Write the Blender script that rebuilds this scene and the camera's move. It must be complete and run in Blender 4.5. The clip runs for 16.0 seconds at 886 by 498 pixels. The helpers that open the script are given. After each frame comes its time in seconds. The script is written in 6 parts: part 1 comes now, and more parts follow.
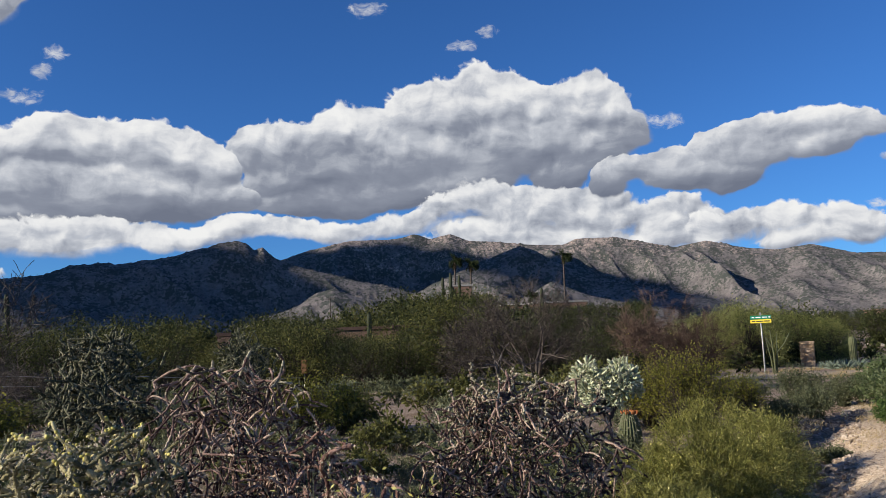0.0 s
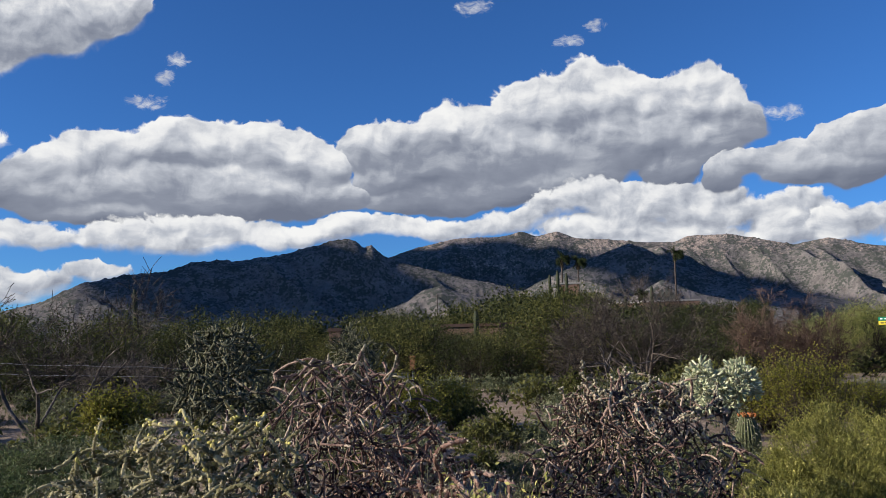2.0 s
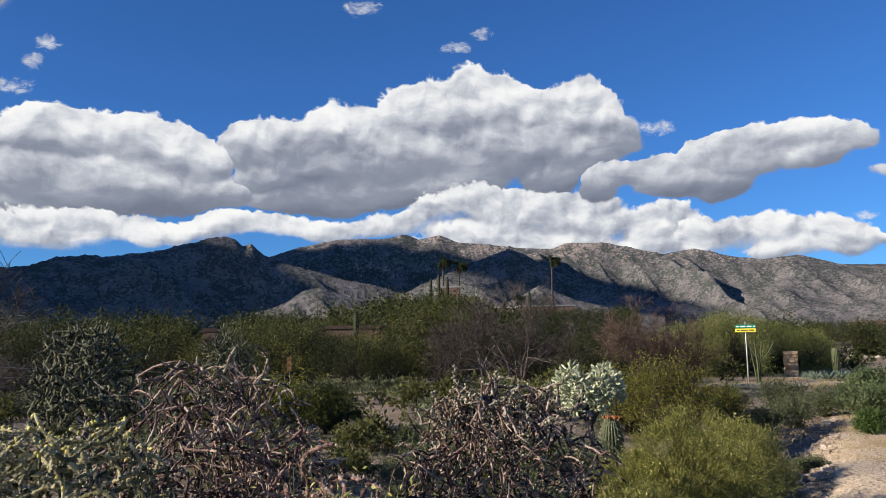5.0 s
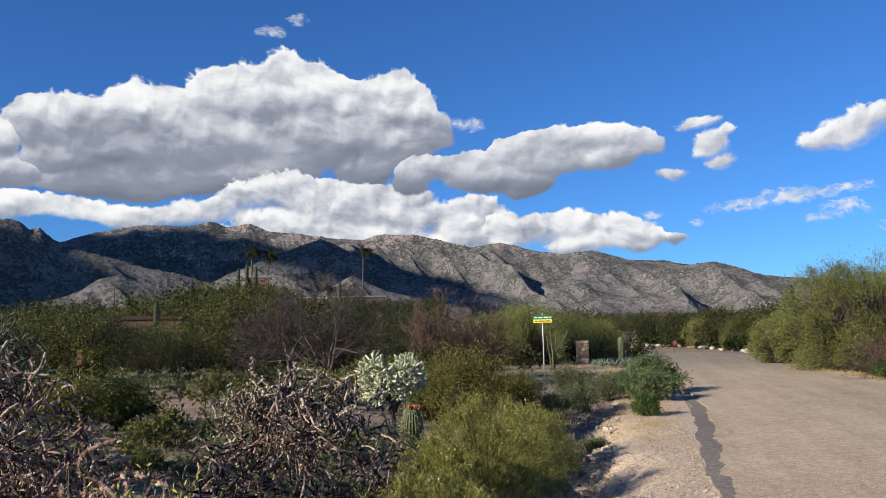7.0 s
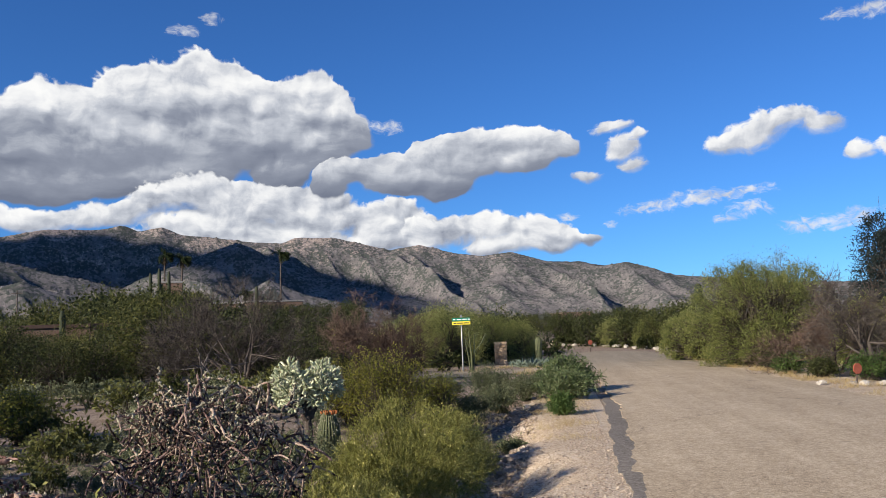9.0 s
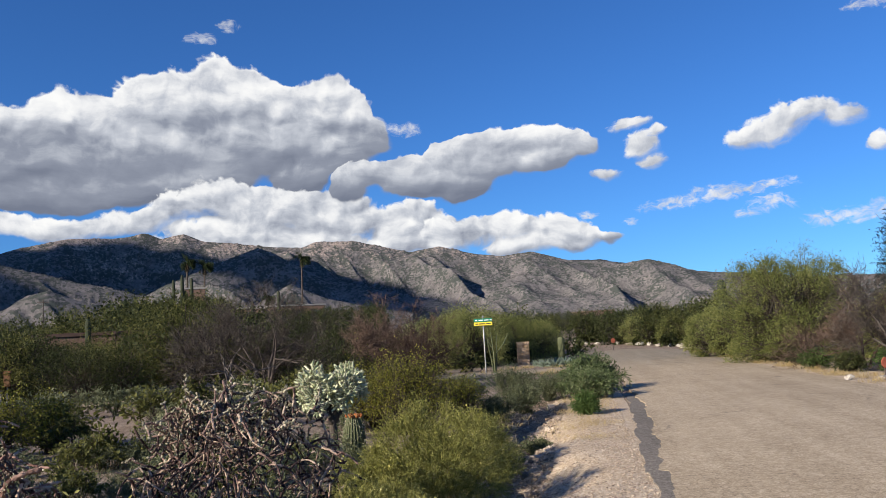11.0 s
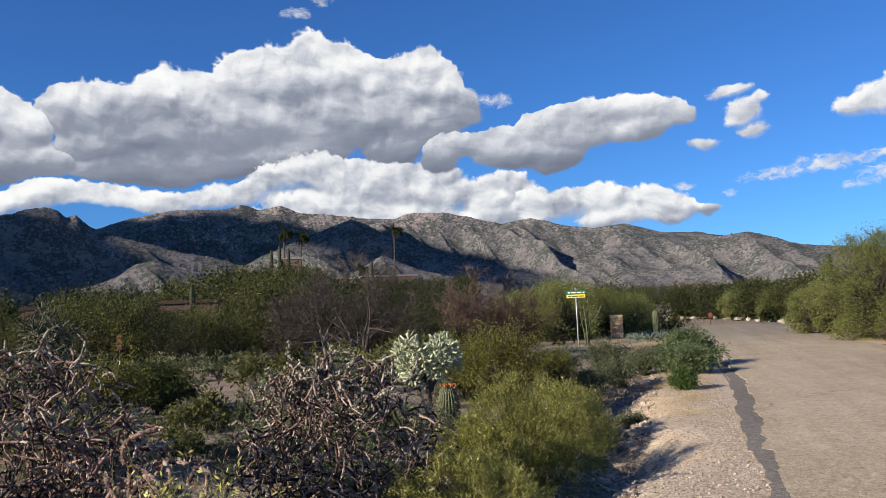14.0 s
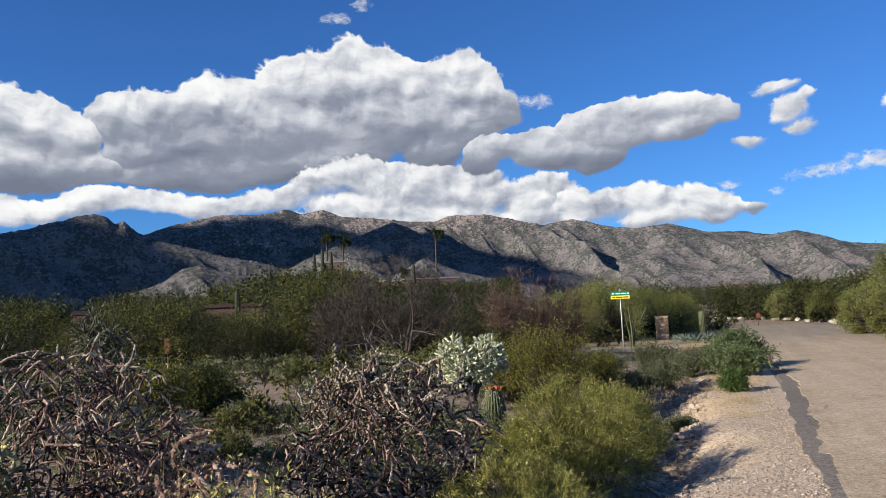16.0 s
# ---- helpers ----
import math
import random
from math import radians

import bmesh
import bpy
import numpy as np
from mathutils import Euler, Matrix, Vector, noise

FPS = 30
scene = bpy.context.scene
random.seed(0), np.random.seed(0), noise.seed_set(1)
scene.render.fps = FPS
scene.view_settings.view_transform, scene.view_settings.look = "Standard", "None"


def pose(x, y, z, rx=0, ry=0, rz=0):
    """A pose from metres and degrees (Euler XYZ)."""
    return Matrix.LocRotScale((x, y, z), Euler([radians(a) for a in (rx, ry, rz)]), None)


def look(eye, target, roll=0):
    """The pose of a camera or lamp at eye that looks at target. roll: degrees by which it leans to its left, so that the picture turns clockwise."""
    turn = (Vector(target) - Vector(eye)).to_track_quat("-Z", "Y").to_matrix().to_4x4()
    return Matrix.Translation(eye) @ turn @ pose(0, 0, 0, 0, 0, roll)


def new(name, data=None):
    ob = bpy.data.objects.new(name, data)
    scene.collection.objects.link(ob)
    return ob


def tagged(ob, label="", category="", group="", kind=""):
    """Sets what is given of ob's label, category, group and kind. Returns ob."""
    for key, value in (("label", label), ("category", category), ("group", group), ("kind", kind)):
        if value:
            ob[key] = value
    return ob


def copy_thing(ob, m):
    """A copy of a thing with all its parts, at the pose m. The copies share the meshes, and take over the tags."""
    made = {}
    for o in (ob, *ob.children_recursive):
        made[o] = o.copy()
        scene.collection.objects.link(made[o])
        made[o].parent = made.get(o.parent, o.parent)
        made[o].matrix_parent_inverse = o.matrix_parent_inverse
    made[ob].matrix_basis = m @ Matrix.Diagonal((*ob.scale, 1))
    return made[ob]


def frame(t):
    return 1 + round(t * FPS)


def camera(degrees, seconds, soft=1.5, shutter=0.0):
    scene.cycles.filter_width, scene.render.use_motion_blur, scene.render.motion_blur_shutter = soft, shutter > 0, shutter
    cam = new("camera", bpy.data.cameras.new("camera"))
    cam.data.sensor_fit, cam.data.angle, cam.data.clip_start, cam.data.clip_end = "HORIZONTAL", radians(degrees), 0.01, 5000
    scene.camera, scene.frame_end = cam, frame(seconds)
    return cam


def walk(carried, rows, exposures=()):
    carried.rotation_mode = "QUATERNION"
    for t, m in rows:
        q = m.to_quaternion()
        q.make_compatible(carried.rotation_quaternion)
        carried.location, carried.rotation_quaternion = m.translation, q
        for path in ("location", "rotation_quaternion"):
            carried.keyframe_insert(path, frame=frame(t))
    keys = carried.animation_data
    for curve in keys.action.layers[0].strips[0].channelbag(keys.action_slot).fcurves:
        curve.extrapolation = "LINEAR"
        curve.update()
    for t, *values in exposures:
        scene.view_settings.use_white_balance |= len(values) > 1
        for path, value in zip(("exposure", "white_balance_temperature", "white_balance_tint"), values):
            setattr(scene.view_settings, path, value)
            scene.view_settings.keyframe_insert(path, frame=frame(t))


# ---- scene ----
cam = camera(56.46, 16.0, soft=0.55)
PATH = [  # seconds, x, y, z, tilt, roll, turn
    (0, -0.054, 0.058, 1.635, 97.00, 2.34, 0.00),
    (0.5, -0.061, 0.035, 1.633, 97.20, 2.22, 1.06),
    (1, -0.058, 0.043, 1.637, 97.46, 2.07, 2.88),
    (1.5, -0.081, 0.020, 1.628, 97.58, 1.34, 5.12),
    (2, -0.088, 0.039, 1.627, 97.07, 1.47, 7.32),
    (2.5, -0.096, 0.063, 1.630, 96.58, 1.55, 9.14),
    (3, -0.103, 0.033, 1.632, 96.89, 1.08, 10.61),
    (3.5, -0.098, 0.010, 1.635, 97.24, 1.11, 10.35),
    (4, -0.080, -0.010, 1.632, 97.22, 1.01, 7.05),
    (4.5, -0.059, 0.009, 1.637, 97.17, 1.03, 2.96),
    (7, 0.044, -0.056, 1.643, 96.16, 1.25, -13.98),
    (7.5, 0.053, -0.065, 1.644, 95.99, 2.16, -16.03),
    (8, 0.080, -0.073, 1.645, 95.80, 2.56, -17.64),
    (8.5, 0.093, -0.055, 1.652, 96.11, 2.25, -19.54),
    (11, 0.079, -0.042, 1.668, 96.32, 3.34, -17.99),
    (11.5, 0.074, -0.055, 1.668, 95.97, 3.40, -16.76),
    (12, 0.078, -0.043, 1.671, 95.59, 3.74, -15.61),
    (12.5, 0.065, -0.026, 1.664, 95.14, 3.71, -14.97),
    (13, 0.067, -0.004, 1.676, 95.13, 3.32, -13.96),
    (13.5, 0.042, -0.031, 1.664, 95.10, 3.04, -12.80),
    (14, 0.036, 0.009, 1.667, 94.67, 2.51, -11.72),
    (14.5, 0.029, 0.023, 1.664, 94.51, 2.08, -10.58),
    (15, 0.012, 0.039, 1.665, 94.28, 2.44, -9.53),
    (15.5, 0.020, 0.083, 1.663, 94.46, 2.68, -8.83),
    (16, 0.013, 0.084, 1.666, 94.96, 2.84, -8.81),
]
walk(cam, [(t, pose(x, y, z, rx, ry, rz)) for t, x, y, z, rx, ry, rz in PATH],
     exposures=[(0, 0.44), (1.5, 0.48), (3, 0.52), (4.5, 0.54), (7, 0.6), (16, 0.6)])

# ---- light ----
SUN_AZ, SUN_EL = 111.0, 23.0          # degrees to the left of +y, and above the ground
sun_way = Vector((-math.sin(radians(SUN_AZ)) * math.cos(radians(SUN_EL)),
                  math.cos(radians(SUN_AZ)) * math.cos(radians(SUN_EL)), math.sin(radians(SUN_EL))))
sun_lamp = bpy.data.lights.new("sun", "SUN")
sun_lamp.energy, sun_lamp.angle, sun_lamp.color = 5.0, radians(0.55), (1.0, 0.90, 0.765)
sun = new("sun", sun_lamp)
sun.matrix_world = look((0, 0, 0), -sun_way)

CLOUDS = {  # each cloud: puffs of (azimuth to the left, elevation, half width, half height) in degrees
    "great_cumulus": [(12.4, 14, 2.39, 1.89), (9.9, 14.3, 2.75, 1.83), (6.7, 15, 2.39, 2), (4.4, 14.8, 3.2, 2.31), (1.1, 16, 2.82, 2.7), (-1.3, 16.3, 2.41, 2.3), (-3.4, 17.3, 2.49, 2.36), (-5.6, 16.9, 2.19, 2.29), (-7.9, 16.1, 1.97, 1.9), (-10.9, 16.4, 2.39, 2.18), (-12.6, 15.5, 1.9, 2.07), (-13.7, 14.4, 1.32, 1.58), (-7.6, 14.4, 4.67, 2.3), (2.8, 13, 6, 1.94), (8.4, 12.7, 4.74, 1.62), (-2.4, 13.6, 5.56, 2.33), (-8.7, 12, 2.25, 1.62), (-11.5, 13.2, 2.29, 1.71), (5.3, 10.9, 5.96, 1.32), (10.7, 11.8, 3.31, 1.15), (8.4, 10.3, 5.11, 1.01), (-1.9, 11.5, 3.97, 1.48)],
    "low_bank": [(-3.1, 10.6, 2.38, 1.37), (-5, 9.9, 2.75, 1.56), (-1, 9.9, 2.38, 1.37), (-7.3, 9.2, 3.1, 1.55), (-10.4, 8.6, 2.66, 1.46), (-13.1, 8.5, 2.24, 1.15), (3, 8.8, 3.57, 0.94), (6.9, 8.4, 3.14, 0.93), (1.4, 9.1, 1.39, 0.86), (11.9, 8.7, 5.01, 0.77), (15.3, 8.4, 2.23, 0.91), (-4.1, 7.8, 5.07, 1.37), (-8.8, 7.2, 4.94, 1.16), (-15.6, 7.6, 2.18, 1.13), (-18.6, 7.8, 2.11, 1.34), (-16.3, 6.7, 4.27, 0.98), (-9, 10.1, 3.46, 1), (-11.8, 9.8, 2.08, 0.84), (-16.5, 9.1, 2.17, 0.98), (18.2, 8.2, 2.9, 0.82), (-6.2, 10.5, 2.35, 0.85)],
    "low_tail": [(-18.5, 7.6, 1.97, 1.1), (-20.9, 7.6, 2.15, 1.17), (-23.2, 7.4, 2.32, 1.32), (-26.3, 7, 2.28, 1.23), (-28.2, 6.4, 1.58, 0.84), (-24.7, 6.1, 3.81, 0.78), (-27, 5.7, 1.89, 0.54), (-29.8, 6.3, 0.89, 0.5)],
    "middle_bank": [(-12.1, 11.1, 1.71, 1.22), (-13.3, 11.7, 1.5, 0.91), (-16, 11.8, 2.19, 1.42), (-18.6, 12.8, 1.78, 1.21), (-20.4, 13.2, 1.74, 1.2), (-22.2, 13.3, 1.87, 1.29), (-24.6, 13.3, 1.96, 1.16), (-26.6, 13.4, 1.74, 0.94), (-28.2, 12.9, 1.39, 1.03), (-17.7, 11.1, 3.55, 1.23), (-21, 12, 3.74, 1.2), (-25.5, 12.1, 2.87, 0.98), (-20.2, 10.6, 2.08, 1.03)],
    "left_bank": [(36.7, 10.1, 1.3, 0.84), (35.2, 11, 2.01, 1.35), (33.3, 12.2, 1.9, 1.51), (31.2, 13.1, 1.96, 1.53), (29.1, 13.4, 2.19, 1.47), (25.4, 14.1, 2.66, 1.72), (22.8, 14.2, 2.32, 1.59), (19.7, 14.1, 2.56, 1.76), (16.9, 13.5, 2.39, 1.85), (15.2, 12.5, 1.59, 1.55), (32.5, 10.4, 3.87, 1.53), (27.2, 11.1, 4.87, 1.95), (21.6, 10.9, 5.06, 2), (17.7, 10.5, 3.55, 1.48), (29, 9.3, 5.52, 0.82), (14.1, 10.7, 2.39, 1.17)],
    "horizon_bank": [(37.7, 7.5, 2.57, 1.12), (34.8, 8, 2.35, 1), (32.8, 7.6, 1.37, 0.65), (29.3, 7.8, 2.89, 0.93), (25.3, 7.7, 4.14, 1.06), (20.8, 8.4, 2.32, 0.77), (18.9, 8, 1.56, 0.85), (35, 4.9, 4.03, 1), (30, 5.8, 2.49, 0.74), (37.9, 5.6, 1.9, 0.97), (13.8, 8.9, 2.77, 0.78), (10.6, 8.6, 3.56, 0.78), (7.4, 8.4, 2.36, 0.7), (36.6, 4, 3.26, 0.63), (41.6, 6.8, 2.99, 1.68), (45.2, 6.3, 3.34, 1.94), (23.5, 8.8, 5.77, 0.84)],
    "high_bank": [(37.5, 19.8, 4.02, 2.69), (33.5, 21, 3.55, 1.99), (30, 21.8, 2.96, 1.32), (28.2, 22.5, 1.58, 0.84), (38.4, 17.7, 2.27, 1.62), (41.9, 19.1, 4.36, 3.58), (45.9, 17.8, 3.98, 3.45)],
    "scraps": [(-31.7, 13.8, 1.55, 0.52), (-32.7, 12.3, 1.53, 1.04), (-33.2, 11.2, 1.09, 0.59), (-30, 10.7, 1.27, 0.49), (-33.7, 13.1, 0.72, 0.44), (-40.4, 12.1, 2.28, 0.92), (-41.8, 12.8, 2.23, 1.11), (-39.1, 11.9, 1.41, 0.64), (-43.8, 13.1, 1.85, 0.82), (-45.2, 12.6, 1.51, 0.81)],
    "edge_scraps": [(-47.1, 10.8, 0.91, 0.68), (-49.5, 10.6, 1.71, 1), (-53.4, 9.8, 2.32, 1.28)],
    "left_scraps": [(36.8, 13.5, 1.47, 0.66), (38.2, 12.4, 0.63, 0.41), (37.5, 11.9, 0.83, 0.38)],
    "wisps": [(25.3, 19.6, 0.92, 0.51), (26, 18.4, 0.6, 0.66), (27.1, 16.6, 1.2, 0.59), (28.1, 16.8, 0.44, 0.51), (4.4, 23.2, 1.37, 0.58), (-3.9, 21.5, 0.76, 0.39), (-2.4, 20.7, 0.93, 0.43), (-16, 14.9, 1.44, 0.45)],
    "streaks": [(-34.2, 8.1, 2.81, 0.48), (-37.1, 8.6, 2.38, 0.62), (-38.8, 8.7, 2.32, 0.58), (-41.2, 8.8, 1.45, 0.39), (-40.4, 7.5, 1.62, 0.54), (-38.7, 7, 1, 0.33), (-43.6, 6.5, 1.84, 0.59), (-28.7, 8, 0.98, 0.31), (-31.2, 7.3, 0.37, 0.3), (-46.3, 6.5, 1.74, 0.68)],
    "high_streak": [(-46.7, 18.9, 1.39, 0.42), (-48.6, 18.7, 1.78, 0.51)],
}


class Nodes:
    """A short way to write node trees."""

    def __init__(self, tree):
        self.tree = tree
        tree.nodes.clear()

    def add(self, kind, *inputs, **settings):
        node = self.tree.nodes.new(kind)
        for key, value in settings.items():
            if key == "op":
                node.operation = value
            elif key == "dim":
                node.noise_dimensions = value
            elif key == "blend":
                node.blend_type = value
        for i, value in enumerate(inputs):
            if value is None:
                continue
            if isinstance(value, bpy.types.NodeSocket):
                self.tree.links.new(value, node.inputs[i])
            else:
                node.inputs[i].default_value = value
        return node

    def math(self, op, a, b=0.0, c=0.0, clamp=False):
        node = self.add("ShaderNodeMath", a, b, c, op=op)
        node.use_clamp = clamp
        return node.outputs[0]

    def vec(self, op, a, b=(0, 0, 0)):
        node = self.add("ShaderNodeVectorMath", a, b, op=op)
        return node.outputs["Value" if op in ("DOT_PRODUCT", "LENGTH") else "Vector"]

    def noise(self, where, scale, detail=5.0, rough=0.55, lac=2.0, distort=0.0):
        node = self.tree.nodes.new("ShaderNodeTexNoise")
        if where is not None:
            self.tree.links.new(where, node.inputs["Vector"])
        for key, value in (("Scale", scale), ("Detail", detail), ("Roughness", rough), ("Lacunarity", lac), ("Distortion", distort)):
            node.inputs[key].default_value = value
        return node

    def voronoi(self, where, scale, smooth=False, detail=0.0):
        node = self.tree.nodes.new("ShaderNodeTexVoronoi")
        if smooth:
            node.feature = "SMOOTH_F1"
        if where is not None:
            self.tree.links.new(where, node.inputs["Vector"])
        node.inputs["Scale"].default_value = scale
        node.inputs["Detail"].default_value = detail
        return node

    def ramp(self, value, stops):
        node = self.tree.nodes.new("ShaderNodeValToRGB")
        self.tree.links.new(value, node.inputs[0])
        while len(node.color_ramp.elements) < len(stops):
            node.color_ramp.elements.new(0.5)
        for e, (at, col) in zip(node.color_ramp.elements, stops):
            e.position = at
            e.color = (*col, 1) if len(col) == 3 else col
        return node.outputs[0]

    def smooth(self, value, low, high):
        node = self.tree.nodes.new("ShaderNodeMapRange")
        node.interpolation_type = "SMOOTHSTEP"
        self.tree.links.new(value, node.inputs[0])
        node.inputs[1].default_value, node.inputs[2].default_value = low, high
        return node.outputs[0]

    def mix(self, fac, a, b, blend="MIX"):
        node = self.tree.nodes.new("ShaderNodeMix")
        node.data_type, node.blend_type = "RGBA", blend
        for key, value in ((0, fac), (6, a), (7, b)):
            if isinstance(value, bpy.types.NodeSocket):
                self.tree.links.new(value, node.inputs[key])
            else:
                node.inputs[key].default_value = value if key == 0 else (*value[:3], 1)
        return node.outputs[2]


world = bpy.data.worlds.new("sky")
scene.world = world
world.use_nodes = True
n = Nodes(world.node_tree)
ray_way = n.add("ShaderNodeTexCoord").outputs["Generated"]
split = n.add("ShaderNodeSeparateXYZ", ray_way)
az = n.math("MULTIPLY", n.math("ARCTAN2", n.math("MULTIPLY", split.outputs[0], -1.0), split.outputs[1]), 57.29578)
el = n.math("MULTIPLY", n.math("ARCSINE", split.outputs[2]), 57.29578)
place = n.add("ShaderNodeCombineXYZ", az, el, 0.0).outputs[0]


def bent(where, seed):
    """A place in the sky, moved about by noise, so that the puffs lose their round outline."""
    shifted = n.vec("ADD", where, (seed * 13.7, seed * 5.1, 0))
    warp = n.vec("SUBTRACT", n.noise(shifted, 0.26, 3.0, 0.55).outputs["Color"], (0.5, 0.5, 0.5))
    return n.vec("ADD", where, n.vec("MULTIPLY", warp, (2.6, 1.6, 0)))


def puffs_group(name, puffs):
    """Node group: how deep inside the puffs of one cloud a place lies, and how far it lies on their sunny side."""
    group = bpy.data.node_groups.new(name, "ShaderNodeTree")
    group.interface.new_socket("place", in_out="INPUT", socket_type="NodeSocketVector")
    group.interface.new_socket("depth", in_out="OUTPUT", socket_type="NodeSocketFloat")
    group.interface.new_socket("sunny", in_out="OUTPUT", socket_type="NodeSocketFloat")
    g = Nodes(group)
    where = g.add("NodeGroupInput").outputs[0]
    total, side = 0.0, 0.0
    for a, e, w, h in puffs:
        q = g.vec("MULTIPLY", g.vec("SUBTRACT", where, (a, e, 0)), (1 / w, 1 / h, 0))
        weight = g.math("EXPONENT", g.math("MULTIPLY_ADD", g.vec("DOT_PRODUCT", q, q), -4.0, 4.0))
        total = g.math("ADD", weight, total)
        side = g.math("MULTIPLY_ADD", weight, g.vec("DOT_PRODUCT", q, (0.35, 0.94, 0)), side)
    total = g.math("ADD", total, 1e-5)
    g.add("NodeGroupOutput", g.math("MULTIPLY", g.math("LOGARITHM", total, math.e), 0.25), g.math("DIVIDE", side, total))
    return group


def puffs_at(where, group):
    node = n.add("ShaderNodeGroup")
    node.node_tree = group
    world.node_tree.links.new(where, node.inputs[0])
    return node.outputs


def edge_noise(where):
    """Billows of two sizes, and wisps, that roughen the outline."""
    billow = n.voronoi(where, 0.75, True, 1.0).outputs["Distance"]
    small = n.voronoi(where, 2.1, True, 1.0).outputs["Distance"]
    fine = n.noise(where, 2.2, 7.0, 0.6).outputs[0]
    both = n.math("MULTIPLY_ADD", n.math("SUBTRACT", 0.5, billow), 0.9, n.math("MULTIPLY", n.math("SUBTRACT", 0.5, small), 0.55))
    return n.math("MULTIPLY_ADD", n.math("SUBTRACT", fine, 0.5), 0.8, both)


def lumps(where):
    """The rounded heads inside a cloud."""
    heads = n.math("MULTIPLY_ADD", n.voronoi(where, 0.95, True, 0.0).outputs["Distance"], 0.35, n.voronoi(where, 0.4, True, 0.0).outputs["Distance"])
    return n.math("MULTIPLY_ADD", n.noise(where, 0.9, 6.0, 0.58).outputs[0], -0.6, heads)


here = bent(place, 0)
rough_here = edge_noise(here)
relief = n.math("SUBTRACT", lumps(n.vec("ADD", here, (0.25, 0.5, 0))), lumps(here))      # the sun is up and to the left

sky = n.tree.nodes.new("ShaderNodeTexSky")
sky.sky_type, sky.sun_disc = "NISHITA", False
sky.sun_elevation, sky.sun_rotation = radians(SUN_EL), radians(-SUN_AZ)
sky.altitude, sky.air_density, sky.dust_density, sky.ozone_density = 800, 1.0, 0.0, 3.0
deep_blue = n.mix(1.0, sky.outputs[0], (0.42, 0.86, 1.46), "MULTIPLY")
picture = n.mix(1.0, deep_blue, (0.06, 0.06, 0.06), "MULTIPLY")
thin_noise = n.math("MULTIPLY", n.math("SUBTRACT", n.noise(n.vec("MULTIPLY", here, (0.8, 1.3, 1)), 1.6, 8.0, 0.66, 2.0, 0.6).outputs[0], 0.52), 4.5)
veil = n.noise(n.vec("MULTIPLY", here, (0.35, 1.1, 1)), 0.5, 6.0, 0.55).outputs[0]
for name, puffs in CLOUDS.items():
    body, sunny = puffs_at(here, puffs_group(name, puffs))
    low, high = min(e - h for _, e, _, h in puffs), max(e + h for _, e, _, h in puffs)
    if name in ("wisps", "streaks", "high_streak"):
        cover = n.math("MULTIPLY", n.smooth(n.math("ADD", body, thin_noise), -0.1, 1.7), 0.85 if name == "wisps" else 0.95)
        light = n.math("ADD", 0.74, n.math("MULTIPLY", relief, 0.5))
    else:
        scrap = name.endswith("scraps")
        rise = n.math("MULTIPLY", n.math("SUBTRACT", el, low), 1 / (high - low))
        ragged = n.math("MULTIPLY", rough_here, n.math("MULTIPLY_ADD", n.smooth(sunny, -0.6, 0.4), 0.5, 0.35))     # the base is smoother than the heads
        if name in ("low_bank", "low_tail", "horizon_bank"):
            ragged = n.math("MULTIPLY_ADD", thin_noise, 0.12, n.math("MULTIPLY", ragged, 1.5))
        if scrap:
            ragged = n.math("MULTIPLY_ADD", thin_noise, 0.34, n.math("MULTIPLY", ragged, 1.3))
        cover = n.smooth(n.math("MULTIPLY", n.math("MULTIPLY_ADD", n.smooth(sunny, -0.5, 0.1), 0.6, 0.4), n.math("ADD", n.math("MULTIPLY_ADD", n.smooth(body, 0.1, 0.5), 0.15 if scrap else 0.3 if name in ("low_bank", "low_tail", "horizon_bank") else 0.8, n.math("MULTIPLY_ADD", body, 1.1, 0.2)), ragged)), 0.0, 0.75 if scrap else 0.6 if name in ("low_bank", "low_tail", "horizon_bank") else 0.42)
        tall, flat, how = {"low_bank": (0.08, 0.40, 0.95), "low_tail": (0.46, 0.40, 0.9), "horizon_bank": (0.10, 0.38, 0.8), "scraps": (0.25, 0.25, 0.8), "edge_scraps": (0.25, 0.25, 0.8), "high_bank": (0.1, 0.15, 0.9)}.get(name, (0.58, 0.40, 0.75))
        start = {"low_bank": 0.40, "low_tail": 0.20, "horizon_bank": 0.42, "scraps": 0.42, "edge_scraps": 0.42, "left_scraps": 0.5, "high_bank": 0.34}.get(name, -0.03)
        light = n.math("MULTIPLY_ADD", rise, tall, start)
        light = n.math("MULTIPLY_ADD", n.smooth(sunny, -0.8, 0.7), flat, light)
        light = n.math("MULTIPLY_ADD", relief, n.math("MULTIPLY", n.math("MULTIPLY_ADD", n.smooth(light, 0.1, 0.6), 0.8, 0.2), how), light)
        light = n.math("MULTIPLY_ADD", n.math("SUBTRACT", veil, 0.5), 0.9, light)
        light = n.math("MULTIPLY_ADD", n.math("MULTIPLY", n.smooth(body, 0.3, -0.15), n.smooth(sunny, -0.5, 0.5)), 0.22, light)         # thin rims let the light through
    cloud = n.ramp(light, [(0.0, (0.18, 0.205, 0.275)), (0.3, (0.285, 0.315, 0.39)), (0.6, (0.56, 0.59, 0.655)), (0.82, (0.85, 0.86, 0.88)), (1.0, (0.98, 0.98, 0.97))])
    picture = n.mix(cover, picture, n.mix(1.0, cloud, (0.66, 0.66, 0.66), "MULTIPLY"))
